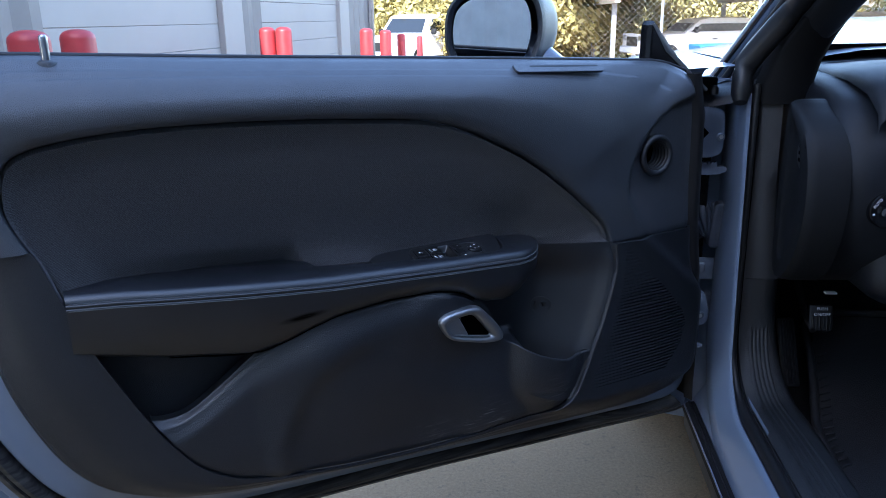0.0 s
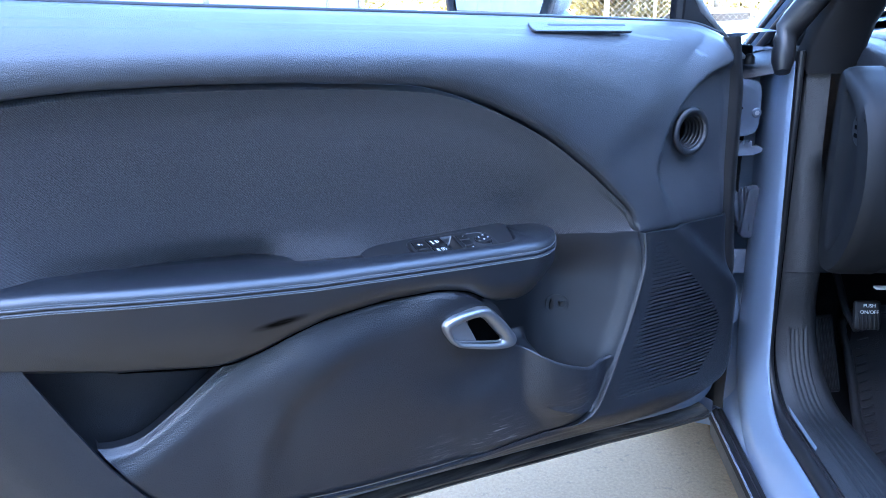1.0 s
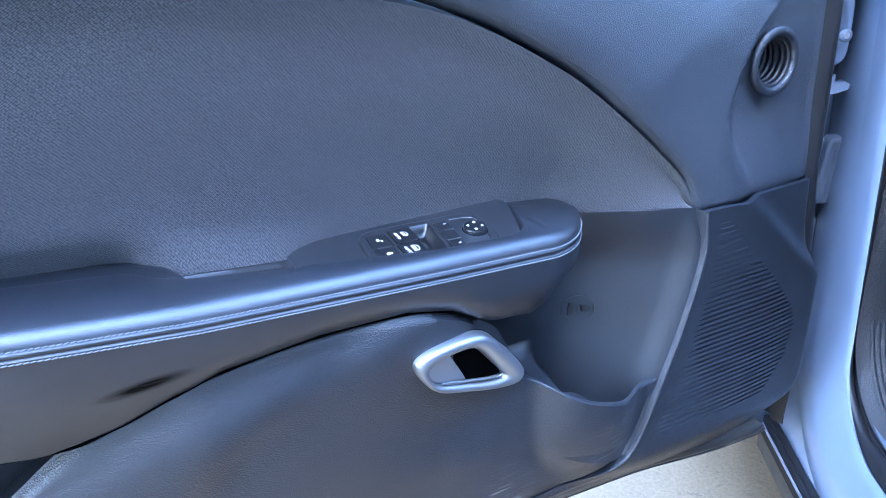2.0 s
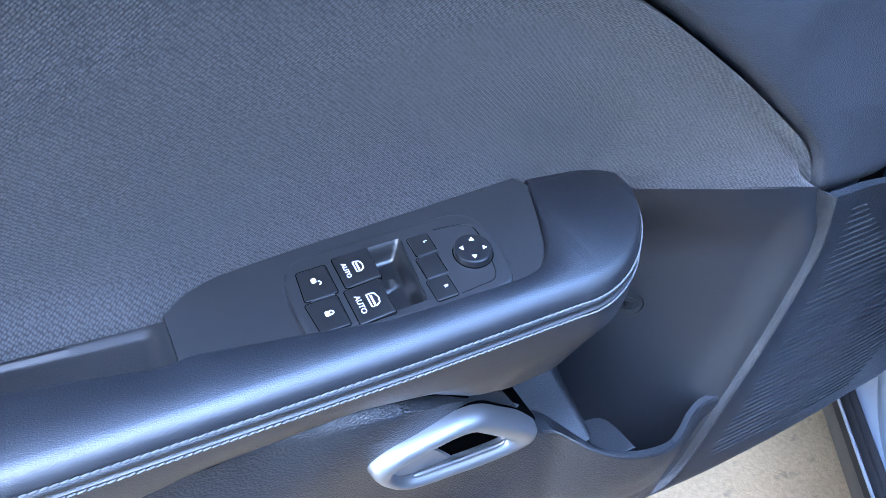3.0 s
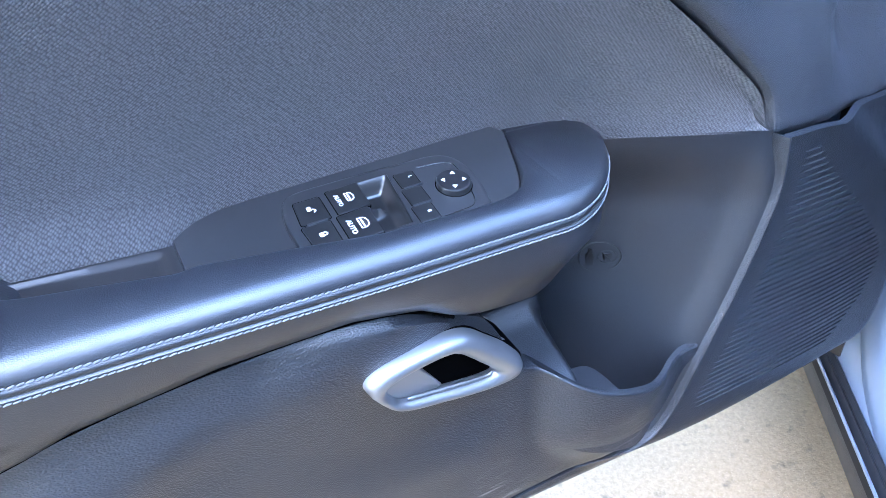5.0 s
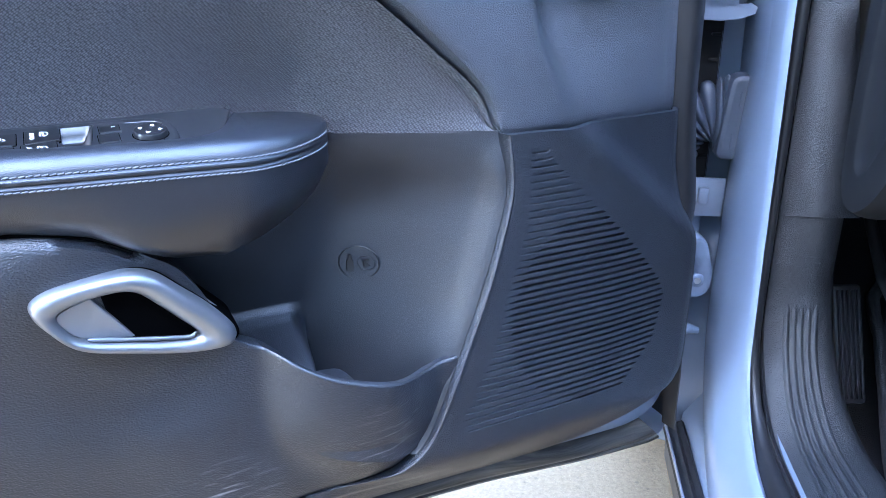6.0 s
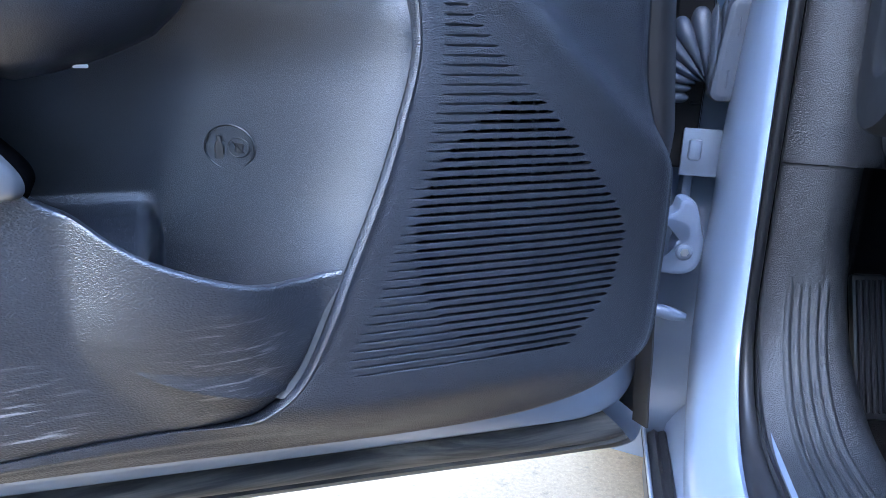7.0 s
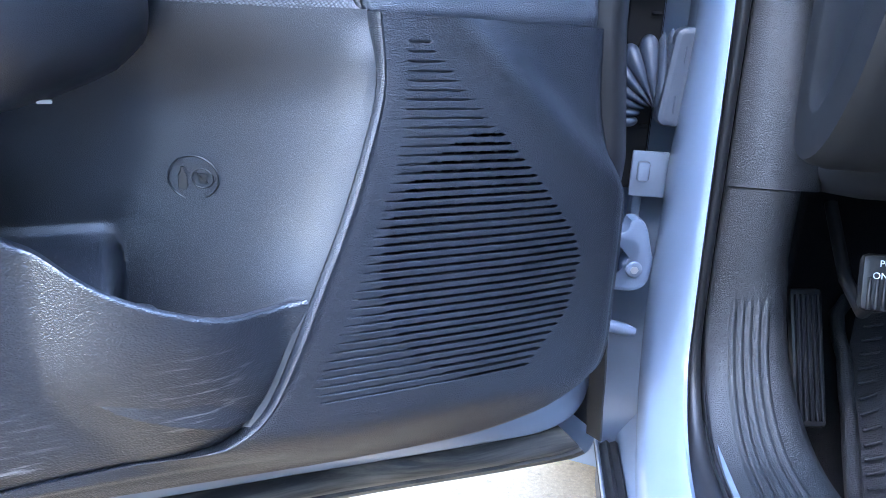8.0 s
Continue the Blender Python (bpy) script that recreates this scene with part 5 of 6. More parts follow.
    part("knee_panel", box_bm((.9, .30, .20), (.64, -.05, .66), .07, 5), M_PLASTIC, car, "black knee panel below the dash")
    part("bonnet_release", box_bm((.022, .012, .004), (.185, -.06, .553), .0015, 1), M_WHITE, car, "small pale bonnet release mark")


dashboard()


def footwell():
    floor = box_bm((1.35, 2.2, .02), (.82, -.60, .205), .004, 1)
    part("floor_carpet", floor, M_CARPET, car, "black footwell carpet")
    wall_f = box_bm((1.35, .03, .6), (.82, .42, .48), .004, 1)
    part("firewall_carpet", wall_f, M_CARPET, car)
    side = box_bm((.02, .31, .36), (.150, .275, .39), .004, 1)
    part("side_carpet", side, M_CARPET, car)
    # toe board
    rows = [np.stack([np.linspace(.15, 1.4, 8), np.full(8, y), np.full(8, z)], 1) for y, z in [(-.05, .217), (.10, .22), (.20, .30), (.36, .50), (.40, .62)]]
    sheet("toe_board", rows, M_CARPET, car, sharp=60)
    # dead pedal with ridges
    dead = new("dead_pedal")
    dead.parent = car
    dead.matrix_local = Matrix.Translation((.173, .078, .370)) @ Matrix.Rotation(radians(-24), 4, "X") @ Matrix.Rotation(radians(-4), 4, "Y")
    part("pedal_pad", box_bm((.034, .014, .145), (0, 0, 0), .005, 2), M_RUBBER, dead, "ribbed black rubber footrest")
    for i in range(5):
        part("pedal_rib", box_bm((.0034, .005, .132), (-.0112 + i * .0056, -.008, 0), .0012, 1), M_RUBBER, dead)
    # parking brake pedal
    pb = new("parking_pedal")
    pb.parent = car
    pb.matrix_local = Matrix.Translation((.193, -.010, .484)) @ Matrix.Rotation(radians(-16), 4, "X")
    part("pedal_pad", box_bm((.046, .012, .052), (0, 0, 0), .007, 2), M_RUBBER, pb, "black pedal pad lettered PUSH ON/OFF")
    for i in range(6):
        part("pedal_rib", box_bm((.003, .004, .030), (-.016 + i * .0064, -.0065, -.010), .001, 1), M_RUBBER, pb)
    for text, z in (("PUSH", .017), ("ON/OFF", .006)):
        lettering("pedal_letters", text, .0085, Matrix.Translation((0, -.0095, z)) @ Matrix.Rotation(radians(90), 4, "X"), M_WHITE, pb)
    tube("pedal_arm", [(.002, .006, -.01), (.004, .05, -.03), (.006, .10, .0), (.0, .14, .08)], .007, M_RUBBER, pb, "steel pedal arm", seg=8)
    # moulded floor mat with a raised rim
    rim = [(.20, -1.0, .226), (.205, -.30, .228), (.208, -.129, .232), (.211, -.03, .246), (.226, .04, .265), (.240, .10, .292), (.247, .15, .33), (.275, .225, .395), (.55, .24, .40)]
    mat = tube("floor_mat", spline(rim, 60), .009, M_MAT, car, "black moulded floor mat with raised rim", seg=8)
    rows = [np.stack([np.linspace(x, .62, 24), np.full(24, y), np.full(24, z)], 1) for x, y, z in [(.20, -1.0, .222), (.205, -.3, .224), (.208, -.10, .226), (.214, .0, .244), (.228, .05, .262), (.241, .11, .292), (.25, .16, .332), (.28, .23, .392)]]
    sheet("mat_sheet", rows, M_MAT, mat, sharp=60)
    # short raised bars along the rim and rows of small blocks beyond them
    line = spline(rim[2:8], 22)
    for q, r in zip(line[:-1], line[1:]):
        go = Vector(r - q).normalized()
        side_way = go.cross(Vector((0, 0, 1))).normalized()
        at = Vector(q) + side_way * .022 + Vector((0, 0, .002))
        bar = box_bm((.022, .0035, .004), (0, 0, 0), .001, 1)
        bmesh.ops.transform(bar, matrix=Matrix.Translation(at) @ go.to_track_quat("Y", "Z").to_matrix().to_4x4() @ Matrix.Rotation(radians(28), 4, "Z"), verts=bar.verts)
        part("mat_bar", bar, M_MAT, mat)
    # unseen seats, rear wall, far trim and console, dark, added to close the cabin and darken reflections
    part("seat_base", box_bm((.52, .56, .26), (.50, -.86, .39), .07, 4), M_FABRIC, car, "dark cloth seat cushion")
    part("seat_back", box_bm((.52, .17, .74), (.50, -1.20, .84), .07, 4, Matrix.Rotation(radians(14), 4, "X")), M_FABRIC, car, "dark cloth seat backrest")
    part("seat_back", box_bm((.52, .17, .74), (1.12, -1.20, .84), .07, 4, Matrix.Rotation(radians(14), 4, "X")), M_FABRIC, car, "dark cloth seat backrest")
    part("cabin_rear_wall", box_bm((1.3, .06, .95), (.80, -1.75, .70), .02, 1), M_CARPET, car)
    part("far_door_panel", box_bm((.05, 1.75, .72), (1.50, -.72, .58), .02, 2), M_PLASTIC, car, "black trim of the closed far door")
    part("centre_console", box_bm((.24, 1.1, .26), (.82, -.55, .34), .05, 3), M_PLASTIC, car, "black centre console")


footwell()


def car_outside():
    # bonnet, wing, roof, windscreen, far side: they close the cabin and throw its shade
    def loft(name, secs, mat, label="", wrap=False):
        return sheet(name, [np.array(s, float) for s in secs], mat, car, label, sharp=50)

    ys = np.linspace(.11, 1.75, 12)
    loft("front_wing", [[(x, y, z - .05 * max(0, (y - .8)) ** 2) for y in ys] for x, z in [(-.075, .22), (-.10, .45), (-.115, .70), (-.10, .86), (-.06, .905), (.02, .93), (.12, .945)]], M_PAINT, "pale grey front wing")
    loft("bonnet", [[(x, y, z - .06 * max(0, (y - .7)) ** 2) for y in ys + .12] for x, z in [(.10, .945), (.3, .975), (.6, .99), (.9, .99), (1.2, .975), (1.5, .93), (1.6, .7)]], M_PAINT, "pale grey bonnet")
    roof = []
    for y, z, x0, x1 in [(-.60, 1.385, .225, 1.325), (-.95, 1.42, .24, 1.30), (-1.3, 1.41, .27, 1.25), (-1.7, 1.38, .28, 1.24), (-2.1, 1.25, .33, 1.2), (-2.5, 1.02, .36, 1.15)]:
        roof.append([(x0 + (x1 - x0) * t, y, z + .04 * math.sin(math.pi * t)) for t in np.linspace(0, 1, 10)])
    loft("roof", roof, M_PAINT, "pale grey roof")
    loft("roof_rail", [[(x, y, z) for y, z in ((-.58, 1.36), (-1.0, 1.395), (-1.4, 1.39), (-1.8, 1.35), (-2.2, 1.18))] for x in (.205, .28)], M_RUBBER, "black roof rail seal")
    loft("far_side", [[(x, y, z) for y in (1.6, .3, -.8, -1.8, -3.02)] for x, z in [(1.55, .2), (1.62, .6), (1.58, .93)]], M_PAINT)
    loft("far_pillar", [[(1.5, .05, .95), (1.26, -.75, 1.36)], [(1.42, .03, .95), (1.18, -.78, 1.36)]], M_PLASTIC)
    loft("rear_quarter", [[(x, y, z) for y in (-1.32, -1.7, -2.2, -3.02)] for x, z in [(-.04, .2), (-.08, .6), (-.03, .93), (.28, 1.1)]], M_PAINT, "pale grey rear quarter")
    loft("boot_lid", [[(x, y, z) for x in np.linspace(.05, 1.50, 8)] for y, z in [(-2.35, 1.06), (-2.6, 1.0), (-2.95, .96), (-3.02, .90)]], M_PAINT, "pale grey boot lid")
    loft("rear_panel", [[(x, y, z) for x in np.linspace(-.02, 1.58, 8)] for y, z in [(-3.02, .90), (-3.06, .70), (-3.04, .45), (-2.98, .24)]], M_PAINT, "pale grey rear panel")
    loft("front_panel", [[(x, y, z) for x in np.linspace(-.06, 1.60, 8)] for y, z in [(1.87, .86), (1.92, .70), (1.90, .45), (1.80, .22)]], M_PAINT, "pale grey nose panel")
    loft("far_wing", [[(x, y, z - .05 * max(0, (y - .8)) ** 2) for y in ys] for x, z in [(1.60, .22), (1.64, .60), (1.62, .84), (1.54, .91), (1.46, .95)]], M_PAINT, "pale grey far wing")
    loft("cowl", [[(x, .20, z), (x, .36, z + .0), (x, .44, z + .01)] for x, z in [(.0, .90), (.1, .945), (.5, .97), (1.0, .97), (1.5, .945)]], M_PLASTIC, "black windscreen cowl")
    screen = sheet("windscreen", [[(x0 + (x1 - x0) * t, y + .05 * math.sin(math.pi * t), z + .01) for t in np.linspace(0, 1, 10)] for y, z, x0, x1 in [(.34, .95, .05, 1.5), (-.12, 1.17, .13, 1.42), (-.60, 1.385, .22, 1.33)]], M_GLASS, car, "clear windscreen")
    screen.visible_shadow = False
    loft("screen_edge", [[(.05 + 1.45 * t, .335 + .05 * math.sin(math.pi * t), .952) for t in np.linspace(0, 1, 10)], [(.06 + 1.43 * t, .285 + .05 * math.sin(math.pi * t), .985) for t in np.linspace(0, 1, 10)]], M_GLOSS, "black lower windscreen band")


car_outside()


def wheels():
    for x in (.02, 1.50):
        for y in (.82, -2.05):
            c = -1 if x < .5 else 1
            a = np.linspace(0, 2 * np.pi, 40, endpoint=False)
            r0 = .36
            rows = [np.stack([np.full(40, x + c * (wx - .11)), y + r * np.cos(a), GROUND + r0 + r * np.sin(a)], 1) for wx, r in [(0, .24), (0, .33), (.02, .355), (.05, r0), (.19, r0), (.22, .35), (.235, .32), (.23, .25), (.20, .23), (.19, .05), (.19, .0)]]
            wheel = sheet("wheel", rows, M_RUBBER, car, "black road tyre", wrap_c=True)
            tube("rim", [(x + c * .085, y + .215 * math.cos(g), GROUND + r0 + .215 * math.sin(g)) for g in np.linspace(0, 2 * np.pi, 30)], .02, M_SILVER, wheel, seg=8)
            for k in range(5):
                g = 2 * math.pi * k / 5
                tube("spoke", [(x + c * .085, y + d * math.cos(g), GROUND + r0 + d * math.sin(g)) for d in (.02, .12, .21)], [.03, .022, .02], M_SILVER, wheel, seg=8)
    part("underbody", box_bm((1.45, 4.0, .12), (.78, -.6, .13), .03, 2), M_RUBBER, car, "dark underbody")


wheels()

# ---------- the yard behind ----------
def simple(name, color, rough=0.7, scale=8.0, metal=0.0, vary=0.2, bump=0.0):
    m = Mat(name, color, rough, metal=metal)
    m.base(m.mix(m.ramp(m.noise(scale, 6), (0.3, 0.0), (0.7, 1.0)), tint(color, 1 - vary), tint(color, 1 + vary * .5)))
    if bump:
        m.bump(m.noise(scale * 20, 4), 0.4, bump)
    return m.m


M_DOORWHITE = simple("white_door_paint", (0.28, 0.28, 0.276), 0.5, 1.2, vary=.05)
M_CORR = simple("grey_ribbed_steel", (0.16, 0.16, 0.163), 0.5, 2, vary=.15)
M_RED = simple("red_bollard_sleeve", (0.38, 0.035, 0.04), 0.45, 6, vary=.25)
M_CONC = simple("pale_render", (0.62, 0.60, 0.56), 0.8, 2, vary=.12)
M_LEAF = simple("yellow_green_leaves", (0.42, 0.36, 0.13), 0.7, 30, vary=.5)
M_BARK = simple("bark", (0.22, 0.18, 0.15), 0.9, 20, vary=.3)
M_BLUE = simple("blue_steel", (0.03, 0.16, 0.30), 0.5, 5)
M_WHITECAR = simple("white_vehicle_paint", (0.72, 0.73, 0.75), 0.25, 3, vary=.05)
M_GALV = simple("galvanised_steel", (0.32, 0.32, 0.32), 0.55, 12, metal=0.4)
M_TINT = Mat("dark_vehicle_glass", (0.02, 0.025, 0.03), 0.08).m


def fx(y):
    return -4.05 + .160 * y


FA = math.degrees(math.atan(.160))


def building():
    b = thing("garage_building", pose(fx(0), 0, GROUND, 0, 0, -FA), "long garage with white sectional doors and grey ribbed steel", "building", kind="structure")
    # local y runs along the front, x out of it; doors between these stretches
    k = 1 / math.cos(math.radians(FA))
    stops = [(-.5, 2.6), (6.09, 9.14), (10.33, 13.75)]
    edges = [-1.6, -.5, 3.10, 6.09, 9.72, 10.33, 14.50, 15.95]
    for a, c in zip(edges[::2], edges[1::2]):
        # ribbed wall between the doors
        n = max(4, int((c - a) / .15))
        ys = np.repeat(np.linspace(a, c, n), 2)
        xs = np.tile([0, 0, .035, .035], n)[: len(ys)]
        rows = [np.stack([xs, ys * k, np.full(len(ys), z)], 1) for z in (0, 2.2, 5.2)]
        sheet("ribbed_wall", rows, M_CORR, b, "grey ribbed steel wall", sharp=20)
    for a, c in stops:
        a, c = a * k, c * k
        part("door_jamb", box_bm((.12, .56, 3.9), (.0, c + .29, 1.95), .01, 1), M_DOORWHITE, b, "white door jamb")
        part("lintel", box_bm((.12, c - a + .58, 1.5), (.0, (a + c) / 2 + .29, 4.5), .01, 1), M_CORR, b)
        d = part("door_panel", box_bm((.05, c - a, .262), (-.03, (a + c) / 2, .135), .004, 1), M_DOORWHITE, b, "white sectional door panel")
        for i in range(1, 14):
            e = new("door_panel", d.data)
            e.parent = b
            e.location = (0, 0, .2655 * i)
        if a > 9:
            for j in range(4):
                part("door_window", box_bm((.02, .55, .22), (.0, a + .55 + j * .82, 2.1 - .26), .01, 1), M_TINT, b)
    part("roof_slab", box_bm((10, 18, .2), (-5, 7.2, 5.3), .01, 1), M_CORR, b)
    part("end_wall", box_bm((9.8, .15, 5.2), (-5, 16.0 * k, 2.6), .01, 1), M_CORR, b)
    part("end_wall", box_bm((9.8, .15, 5.2), (-5, -1.7 * k, 2.6), .01, 1), M_CORR, b)
    part("downpipe", box_bm((.1, .1, 5.2), (.08, 15.8 * k, 2.6), .02, 1), M_GALV, b)


building()


def bollard(x, y, h=1.0, r=.088):
    b = thing("bollard", pose(x, y, gz(y)), "red plastic-sleeved steel bollard with a domed cap", "bollard", "red bollards before the garage")
    prof = [(r * .98, 0), (r, .02), (r, h - .05), (r * .95, h - .03), (r * .75, h - .012), (r * .4, h - .002), (.001, h)]
    a = np.linspace(0, 2 * np.pi, 24, endpoint=False)
    sheet("sleeve", [np.stack([p * np.cos(a), p * np.sin(a), np.full(24, z)], 1) for p, z in prof], M_RED, b, wrap_c=True)
    sheet("base_plate", [np.stack([p * np.cos(a), p * np.sin(a), np.full(24, z)], 1) for p, z in [(r * 1.5, 0), (r * 1.5, .015), (r * 1.02, .02)]], M_GALV, b, wrap_c=True)


for x, y, h in [(-1.81, 3.45, 1.075), (-1.905, 4.12, 1.07), (-1.93, 8.65, 1.075), (-1.75, 8.65, 1.075), (-1.02, 10.4, 1.08), (-.89, 12.0, 1.08), (-.93, 17.0, 1.08), (-.76, 24, 1.08)]:
    bollard(x, y, h)


def vehicle(name, x, y, turn, label, mat, tall=1.85, long=5.2, pick=True, wide=1.95):
    v = thing(name, pose(x, y, gz(y), 0, 0, turn), label, "vehicle", "parked vehicles")
    # side profile along local x, lofted over width
    lo, hood = .45, 1.12 if pick else 1.0
    prof = [(-long / 2, lo), (-long / 2, 1.05), (-long / 2 + .1, hood), (-long * .2, hood + .05), (-long * .08, tall - .05), (.0, tall), (long * .18, tall)]
    prof += [(long * .24, hood + .05), (long / 2 - .05, hood + .03), (long / 2, 1.0), (long / 2, lo)] if pick else [(long * .38, tall - .03), (long / 2 - .1, hood + .1), (long / 2, .95), (long / 2, lo)]
    P = np.array(prof)
    rows = []
    for w, sx, dz in [(-1, .985, -.06), (-.93, 1, 0), (0, 1, .02), (.93, 1, 0), (1, .985, -.06)]:
        t = sm(P[:, 1], hood, tall) * .14
        rows.append(np.stack([P[:, 0] * sx, w * wide / 2 * (1 - t), P[:, 1] + np.where(P[:, 1] > .6, dz, 0)], 1))
    body = sheet("body", rows, mat, v, wrap_c=True, caps=True, sharp=40)
    for s in (-1, 1):
        pane = [(-long * .155, hood + .10), (-long * .075, tall - .16), (.14 * long if pick else .33 * long, tall - .16), (.18 * long if pick else .40 * long, hood + .12)]
        slab("side_window", pane, wide / 2 * .90, wide / 2 * .965, .01, lambda a, b, h: (a, s * h, b), M_TINT, v)
        for wx in (-long * .31, long * .31):
            tyre = slab("tyre", [(wx + .38 * math.cos(a), .38 + .38 * math.sin(a)) for a in np.linspace(0, 2 * np.pi, 28, endpoint=False)], wide / 2 - .26, wide / 2 + .01, .05, lambda a, b, h: (a, s * h, b), M_RUBBER, v)
            slab("rim", [(wx + .23 * math.cos(a), .38 + .23 * math.sin(a)) for a in np.linspace(0, 2 * np.pi, 20, endpoint=False)], wide / 2, wide / 2 + .02, .02, lambda a, b, h: (a, s * h, b), M_GALV, tyre)
        part("headlamp", box_bm((.06, .32, .16), (-long / 2 + .01, s * wide * .37, .92), .02, 1), M_CHROME, v)
        part("door_mirror", box_bm((.10, .20, .18), (-long * .13, s * (wide / 2 + .10), hood + .16), .03, 1), M_RUBBER, v)
        part("door_handle", box_bm((.16, .03, .03), (long * .02, s * wide / 2 * 1.0, hood - .12), .01, 1), M_RUBBER, v)
    part("grille", box_bm((.05, wide * .5, .3), (-long / 2 + .005, 0, .82), .02, 1), M_RUBBER, v)
    part("bumper", box_bm((.14, wide * .98, .22), (-long / 2 - .02, 0, .56), .04, 1), mat, v)
    scr = [(-wide * .40, hood + .12), (-wide * .35, tall - .14), (wide * .35, tall - .14), (wide * .40, hood + .12)]
    slope = (long * .12) / (tall - .05 - hood - .05)
    slab("windscreen", scr, 0, .02, .004, lambda a, b, h: (-long * .2 + (b - hood - .05) * slope - .012 - h, a, b), M_TINT, v)


vehicle("pickup_truck", -1.0, 28.5, 62, "white pickup truck parked beside the garage", M_WHITECAR)
vehicle("parked_van", 9.4, 11.2, 14, "pale cream sport utility vehicle parked in the yard", simple("cream_vehicle_paint", (0.55, 0.53, 0.46), 0.3, 3, vary=.05), 1.95, 5.0, False)
vehicle("parked_car", 8.2, 25.5, 8, "white car parked behind the fence", M_WHITECAR, 1.5, 4.5, False, 1.8)
vehicle("parked_car", 12.2, 27.5, -8, "white car parked behind the fence", M_WHITECAR, 1.5, 4.5, False, 1.8)
vehicle("parked_car", 7.6, 38.0, 95, "small red car parked far off", simple("red_vehicle_paint", (0.35, 0.02, 0.02), 0.3, 3, vary=.05), 1.55, 4.2, False, 1.75)


def fence():
    f = thing("chain_fence", pose(5.6, 20.5, gz(20.0), 0, 0, -6), "galvanised chain-link fence with round posts", "fence")
    for i in range(8):
        tube("post", [(i * 2.4, 0, z) for z in (0, 1.2, 2.4)], .04, M_GALV, f, seg=8)
    tube("top_rail", [(0, 0, 2.35), (8, 0, 2.35), (16.8, 0, 2.35)], .025, M_GALV, f, seg=6)
    verts, faces = [], []
    for d in (1, -1):
        for i in range(-16, 120):
            x0 = i * .15
            a, c = (x0, 0.0), (x0 + d * 2.3, 2.3)
            b = len(verts)
            verts += [(a[0] - .002, .004 * d, a[1]), (a[0] + .002, .004 * d, a[1]), (c[0] + .002, .004 * d, c[1]), (c[0] - .002, .004 * d, c[1])]
            faces.append((b, b + 1, b + 2, b + 3))
    tagged(link_mesh("mesh", verts, faces, M_GALV, f), kind="stuff")


fence()


def canopy():
    c = thing("carport", pose(5.0, 23.5, gz(25.5), 0, 0, -4), "long low pale steel shelter on slender posts", "shelter")
    c.scale = (1, 1, .84)
    for x in (0, 4.5, 9, 13.5, 18):
        for y in (0, 5):
            part("post", box_bm((.14, .14, 2.35), (x, y, 1.17), .01, 1), M_GALV, c)
        part("beam", box_bm((.16, 6.2, .2), (x, 2.5, 2.45), .01, 1), M_CONC, c)
    for y in (-.4, 1.6, 3.6, 5.6):
        part("purlin", box_bm((20, .12, .14), (9, y, 2.62), .01, 1), M_CONC, c)
    ys = np.linspace(-.8, 6.0, 30)
    rows = [np.stack([np.full(30, x), ys, 2.74 + .03 * (np.arange(30) % 2)], 1) for x in (-1, 9, 19)]
    sheet("roof_sheet", rows, M_CONC, c, sharp=15)
    part("fascia", box_bm((20, .06, .26), (9, -.8, 2.72), .01, 1), M_DOORWHITE, c)


canopy()
tagged(part("storage_container", box_bm((1.1, 1.0, .75), (6.75, 19.6, gz(19.6) + .36), .03, 1), M_BLUE, None), "blue steel skip standing by the fence", "container")
tagged(part("parking_structure", box_bm((16, 8, 5.5), (-4, 46, gz(46) + 2.75), .05, 1), M_CONC, None), "pale rendered parking structure", "building", kind="structure")
# openings are near-black boxes on the solid wall, their inner shade painted
for i in range(6):
    tagged(part("structure_opening", box_bm((2.0, .3, 1.3), (-10 + i * 2.45, 41.95, gz(42) + 2.5), .02, 1), M_DARK, bpy.data.objects["parking_structure"]), "")


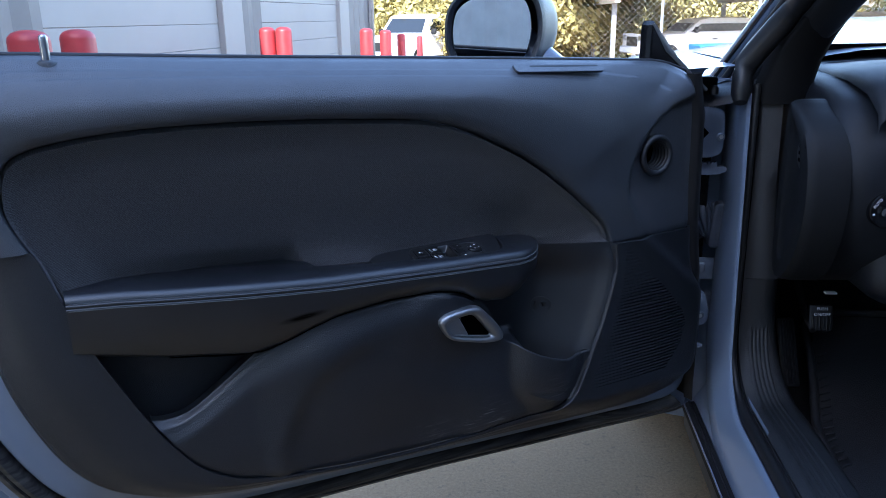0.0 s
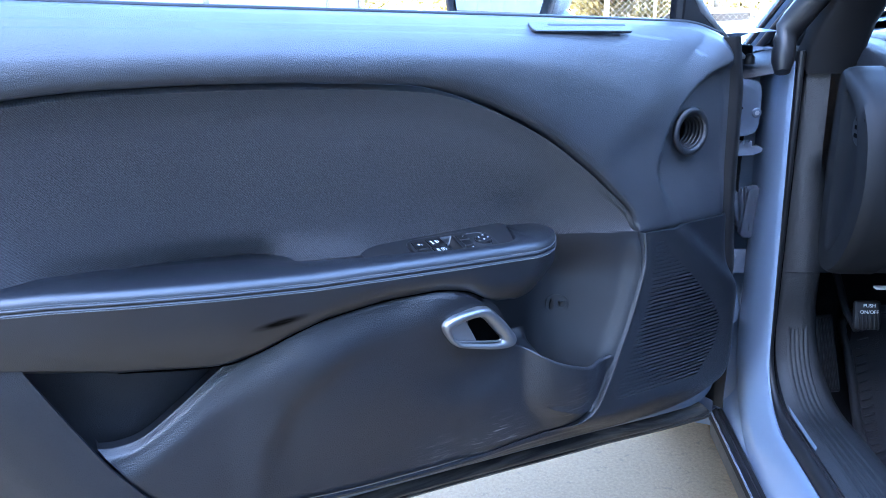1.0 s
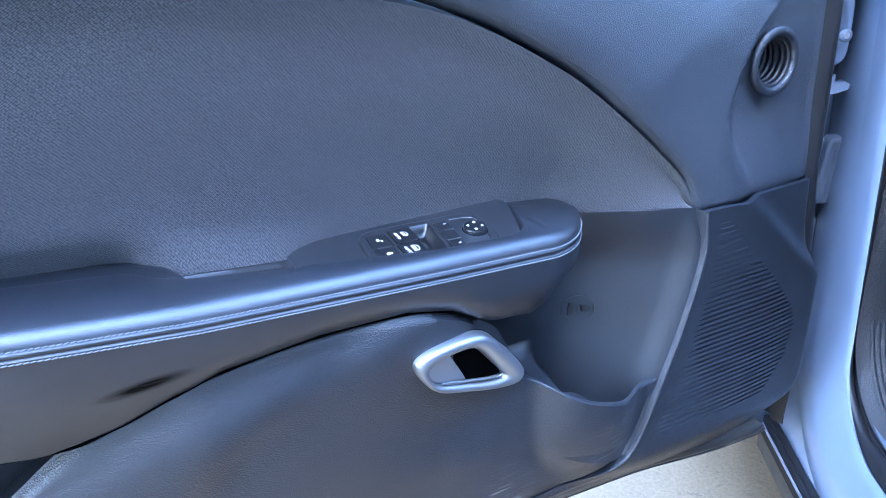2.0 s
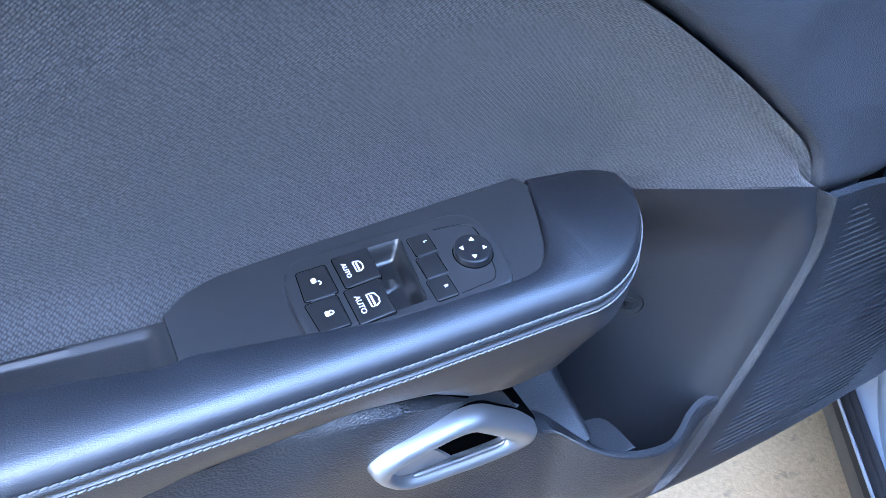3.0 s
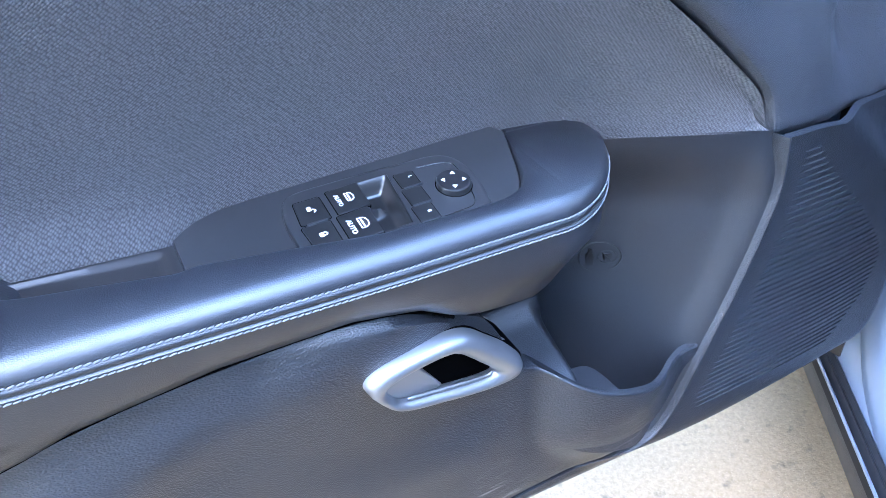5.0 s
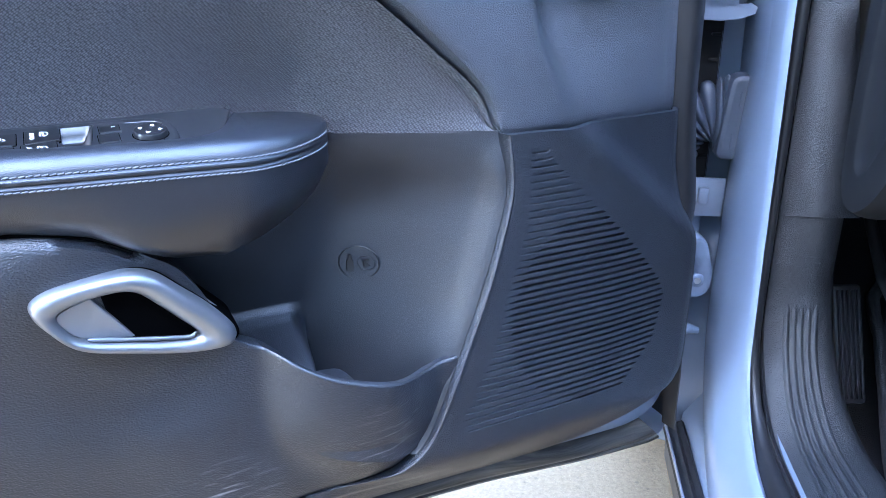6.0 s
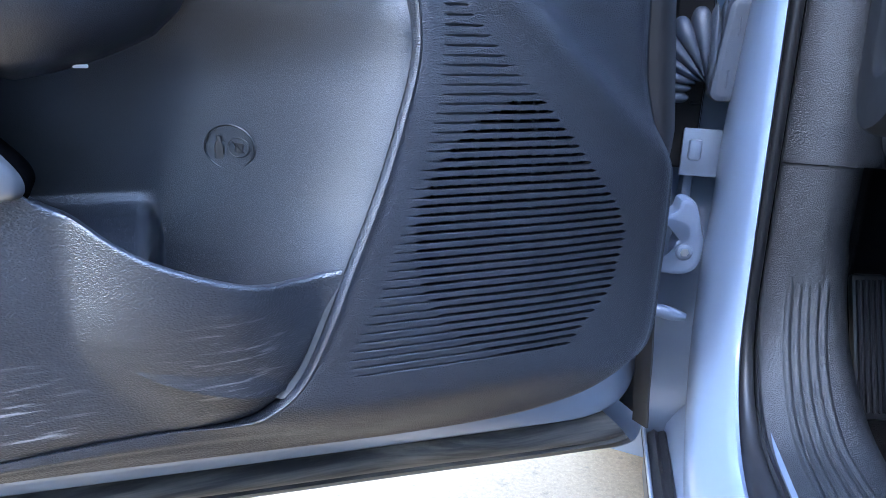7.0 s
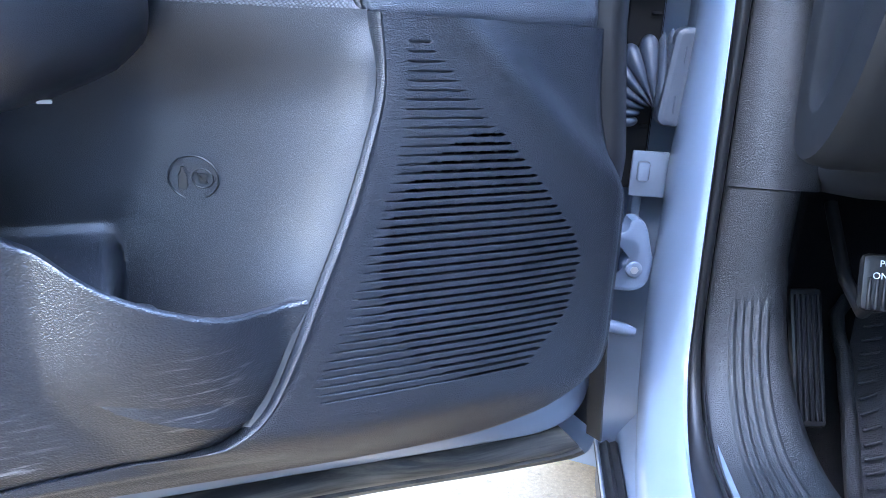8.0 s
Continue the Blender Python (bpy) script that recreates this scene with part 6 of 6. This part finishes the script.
def tree(x, y, h, r, seed):
    rnd = np.random.default_rng(seed)
    t = thing("tree", pose(x, y, gz(y)), "broad tree with sunlit yellow-green leaves", "tree", "trees at the yard's edge")
    bend = rnd.normal(0, .15, (5, 2))
    trunk = [(bend[i, 0] * i * .2, bend[i, 1] * i * .2, h * .16 * i) for i in range(5)]
    tube("trunk", trunk, [.24, .20, .16, .12, .07], M_BARK, t, seg=9)
    for i in range(7):
        a = rnd.uniform(0, 6.28)
        z = h * rnd.uniform(.22, .5)
        tube("limb", [(0, 0, z), (math.cos(a) * r * .4, math.sin(a) * r * .4, z + h * .14), (math.cos(a) * r * .75, math.sin(a) * r * .75, z + h * .22)], [.09, .06, .02], M_BARK, t, seg=6)
    n = 26000
    clump = rnd.normal(0, 1, (60, 3)) * (r * .45, r * .42, h * .19) + (0, 0, h * .46)
    at = clump[rnd.integers(0, 60, n)] + rnd.normal(0, 1, (n, 3)) * r * .13
    ax = rnd.normal(0, 1, (n, 3))
    ax /= np.linalg.norm(ax, axis=1)[:, None]
    bx = np.cross(ax, rnd.normal(0, 1, (n, 3)))
    bx /= np.linalg.norm(bx, axis=1)[:, None]
    s = rnd.uniform(.07, .16, n)[:, None]
    v = np.stack([at - ax * s, at + bx * s * .5, at + ax * s, at - bx * s * .5], 1).reshape(-1, 3)
    me = bpy.data.meshes.new("crown")
    me.from_pydata(v.tolist(), [], (np.arange(n * 4).reshape(-1, 4)).tolist())
    me.materials.append(M_LEAF)
    ob = new("crown", me)
    ob.parent = t
    tagged(ob, kind="stuff")


for i, (x, y, h, r) in enumerate([(-.6, 31, 4.4, 2.6), (2.4, 29, 4.2, 2.6), (4.6, 30, 4.6, 2.8), (7.6, 36, 5.0, 3.0), (12, 36, 5, 3.2), (-5, 36, 5, 3), (.8, 34, 5.0, 3.0), (10.2, 38, 5, 3.2), (16, 35, 5, 3.4), (20, 32, 5, 3.2)]):
    tree(x, y, h, r, 10 + i)

# the ribbed wall behind the camera, seen in the wing mirror; made tall and wide to shade the car
wall_b = thing("opposite_building", pose(0, -6.5, GROUND), "pale ribbed steel building across the yard", "building", kind="structure")
ys = np.repeat(np.linspace(-8.6, 16, 168), 2)
rows = [np.stack([ys, np.tile([0, 0, .04, .04], 84), np.full(336, z)], 1) for z in (0, 4.5, 9.2)]
sheet("ribbed_wall", rows, simple("pale_ribbed_steel", (0.33, 0.325, 0.32), 0.5, 3), wall_b, sharp=20)
# unseen block, added to keep sky light off the door's inner face
part("sky_blocker", box_bm((4, 9.0, 9.1), (9.6, 4.55, 4.55), .02, 1), M_CORR, wall_b)
part("rear_box", box_bm((24.5, 4, 9.1), (3.7, -2.1, 4.55), .02, 1), M_CORR, wall_b)
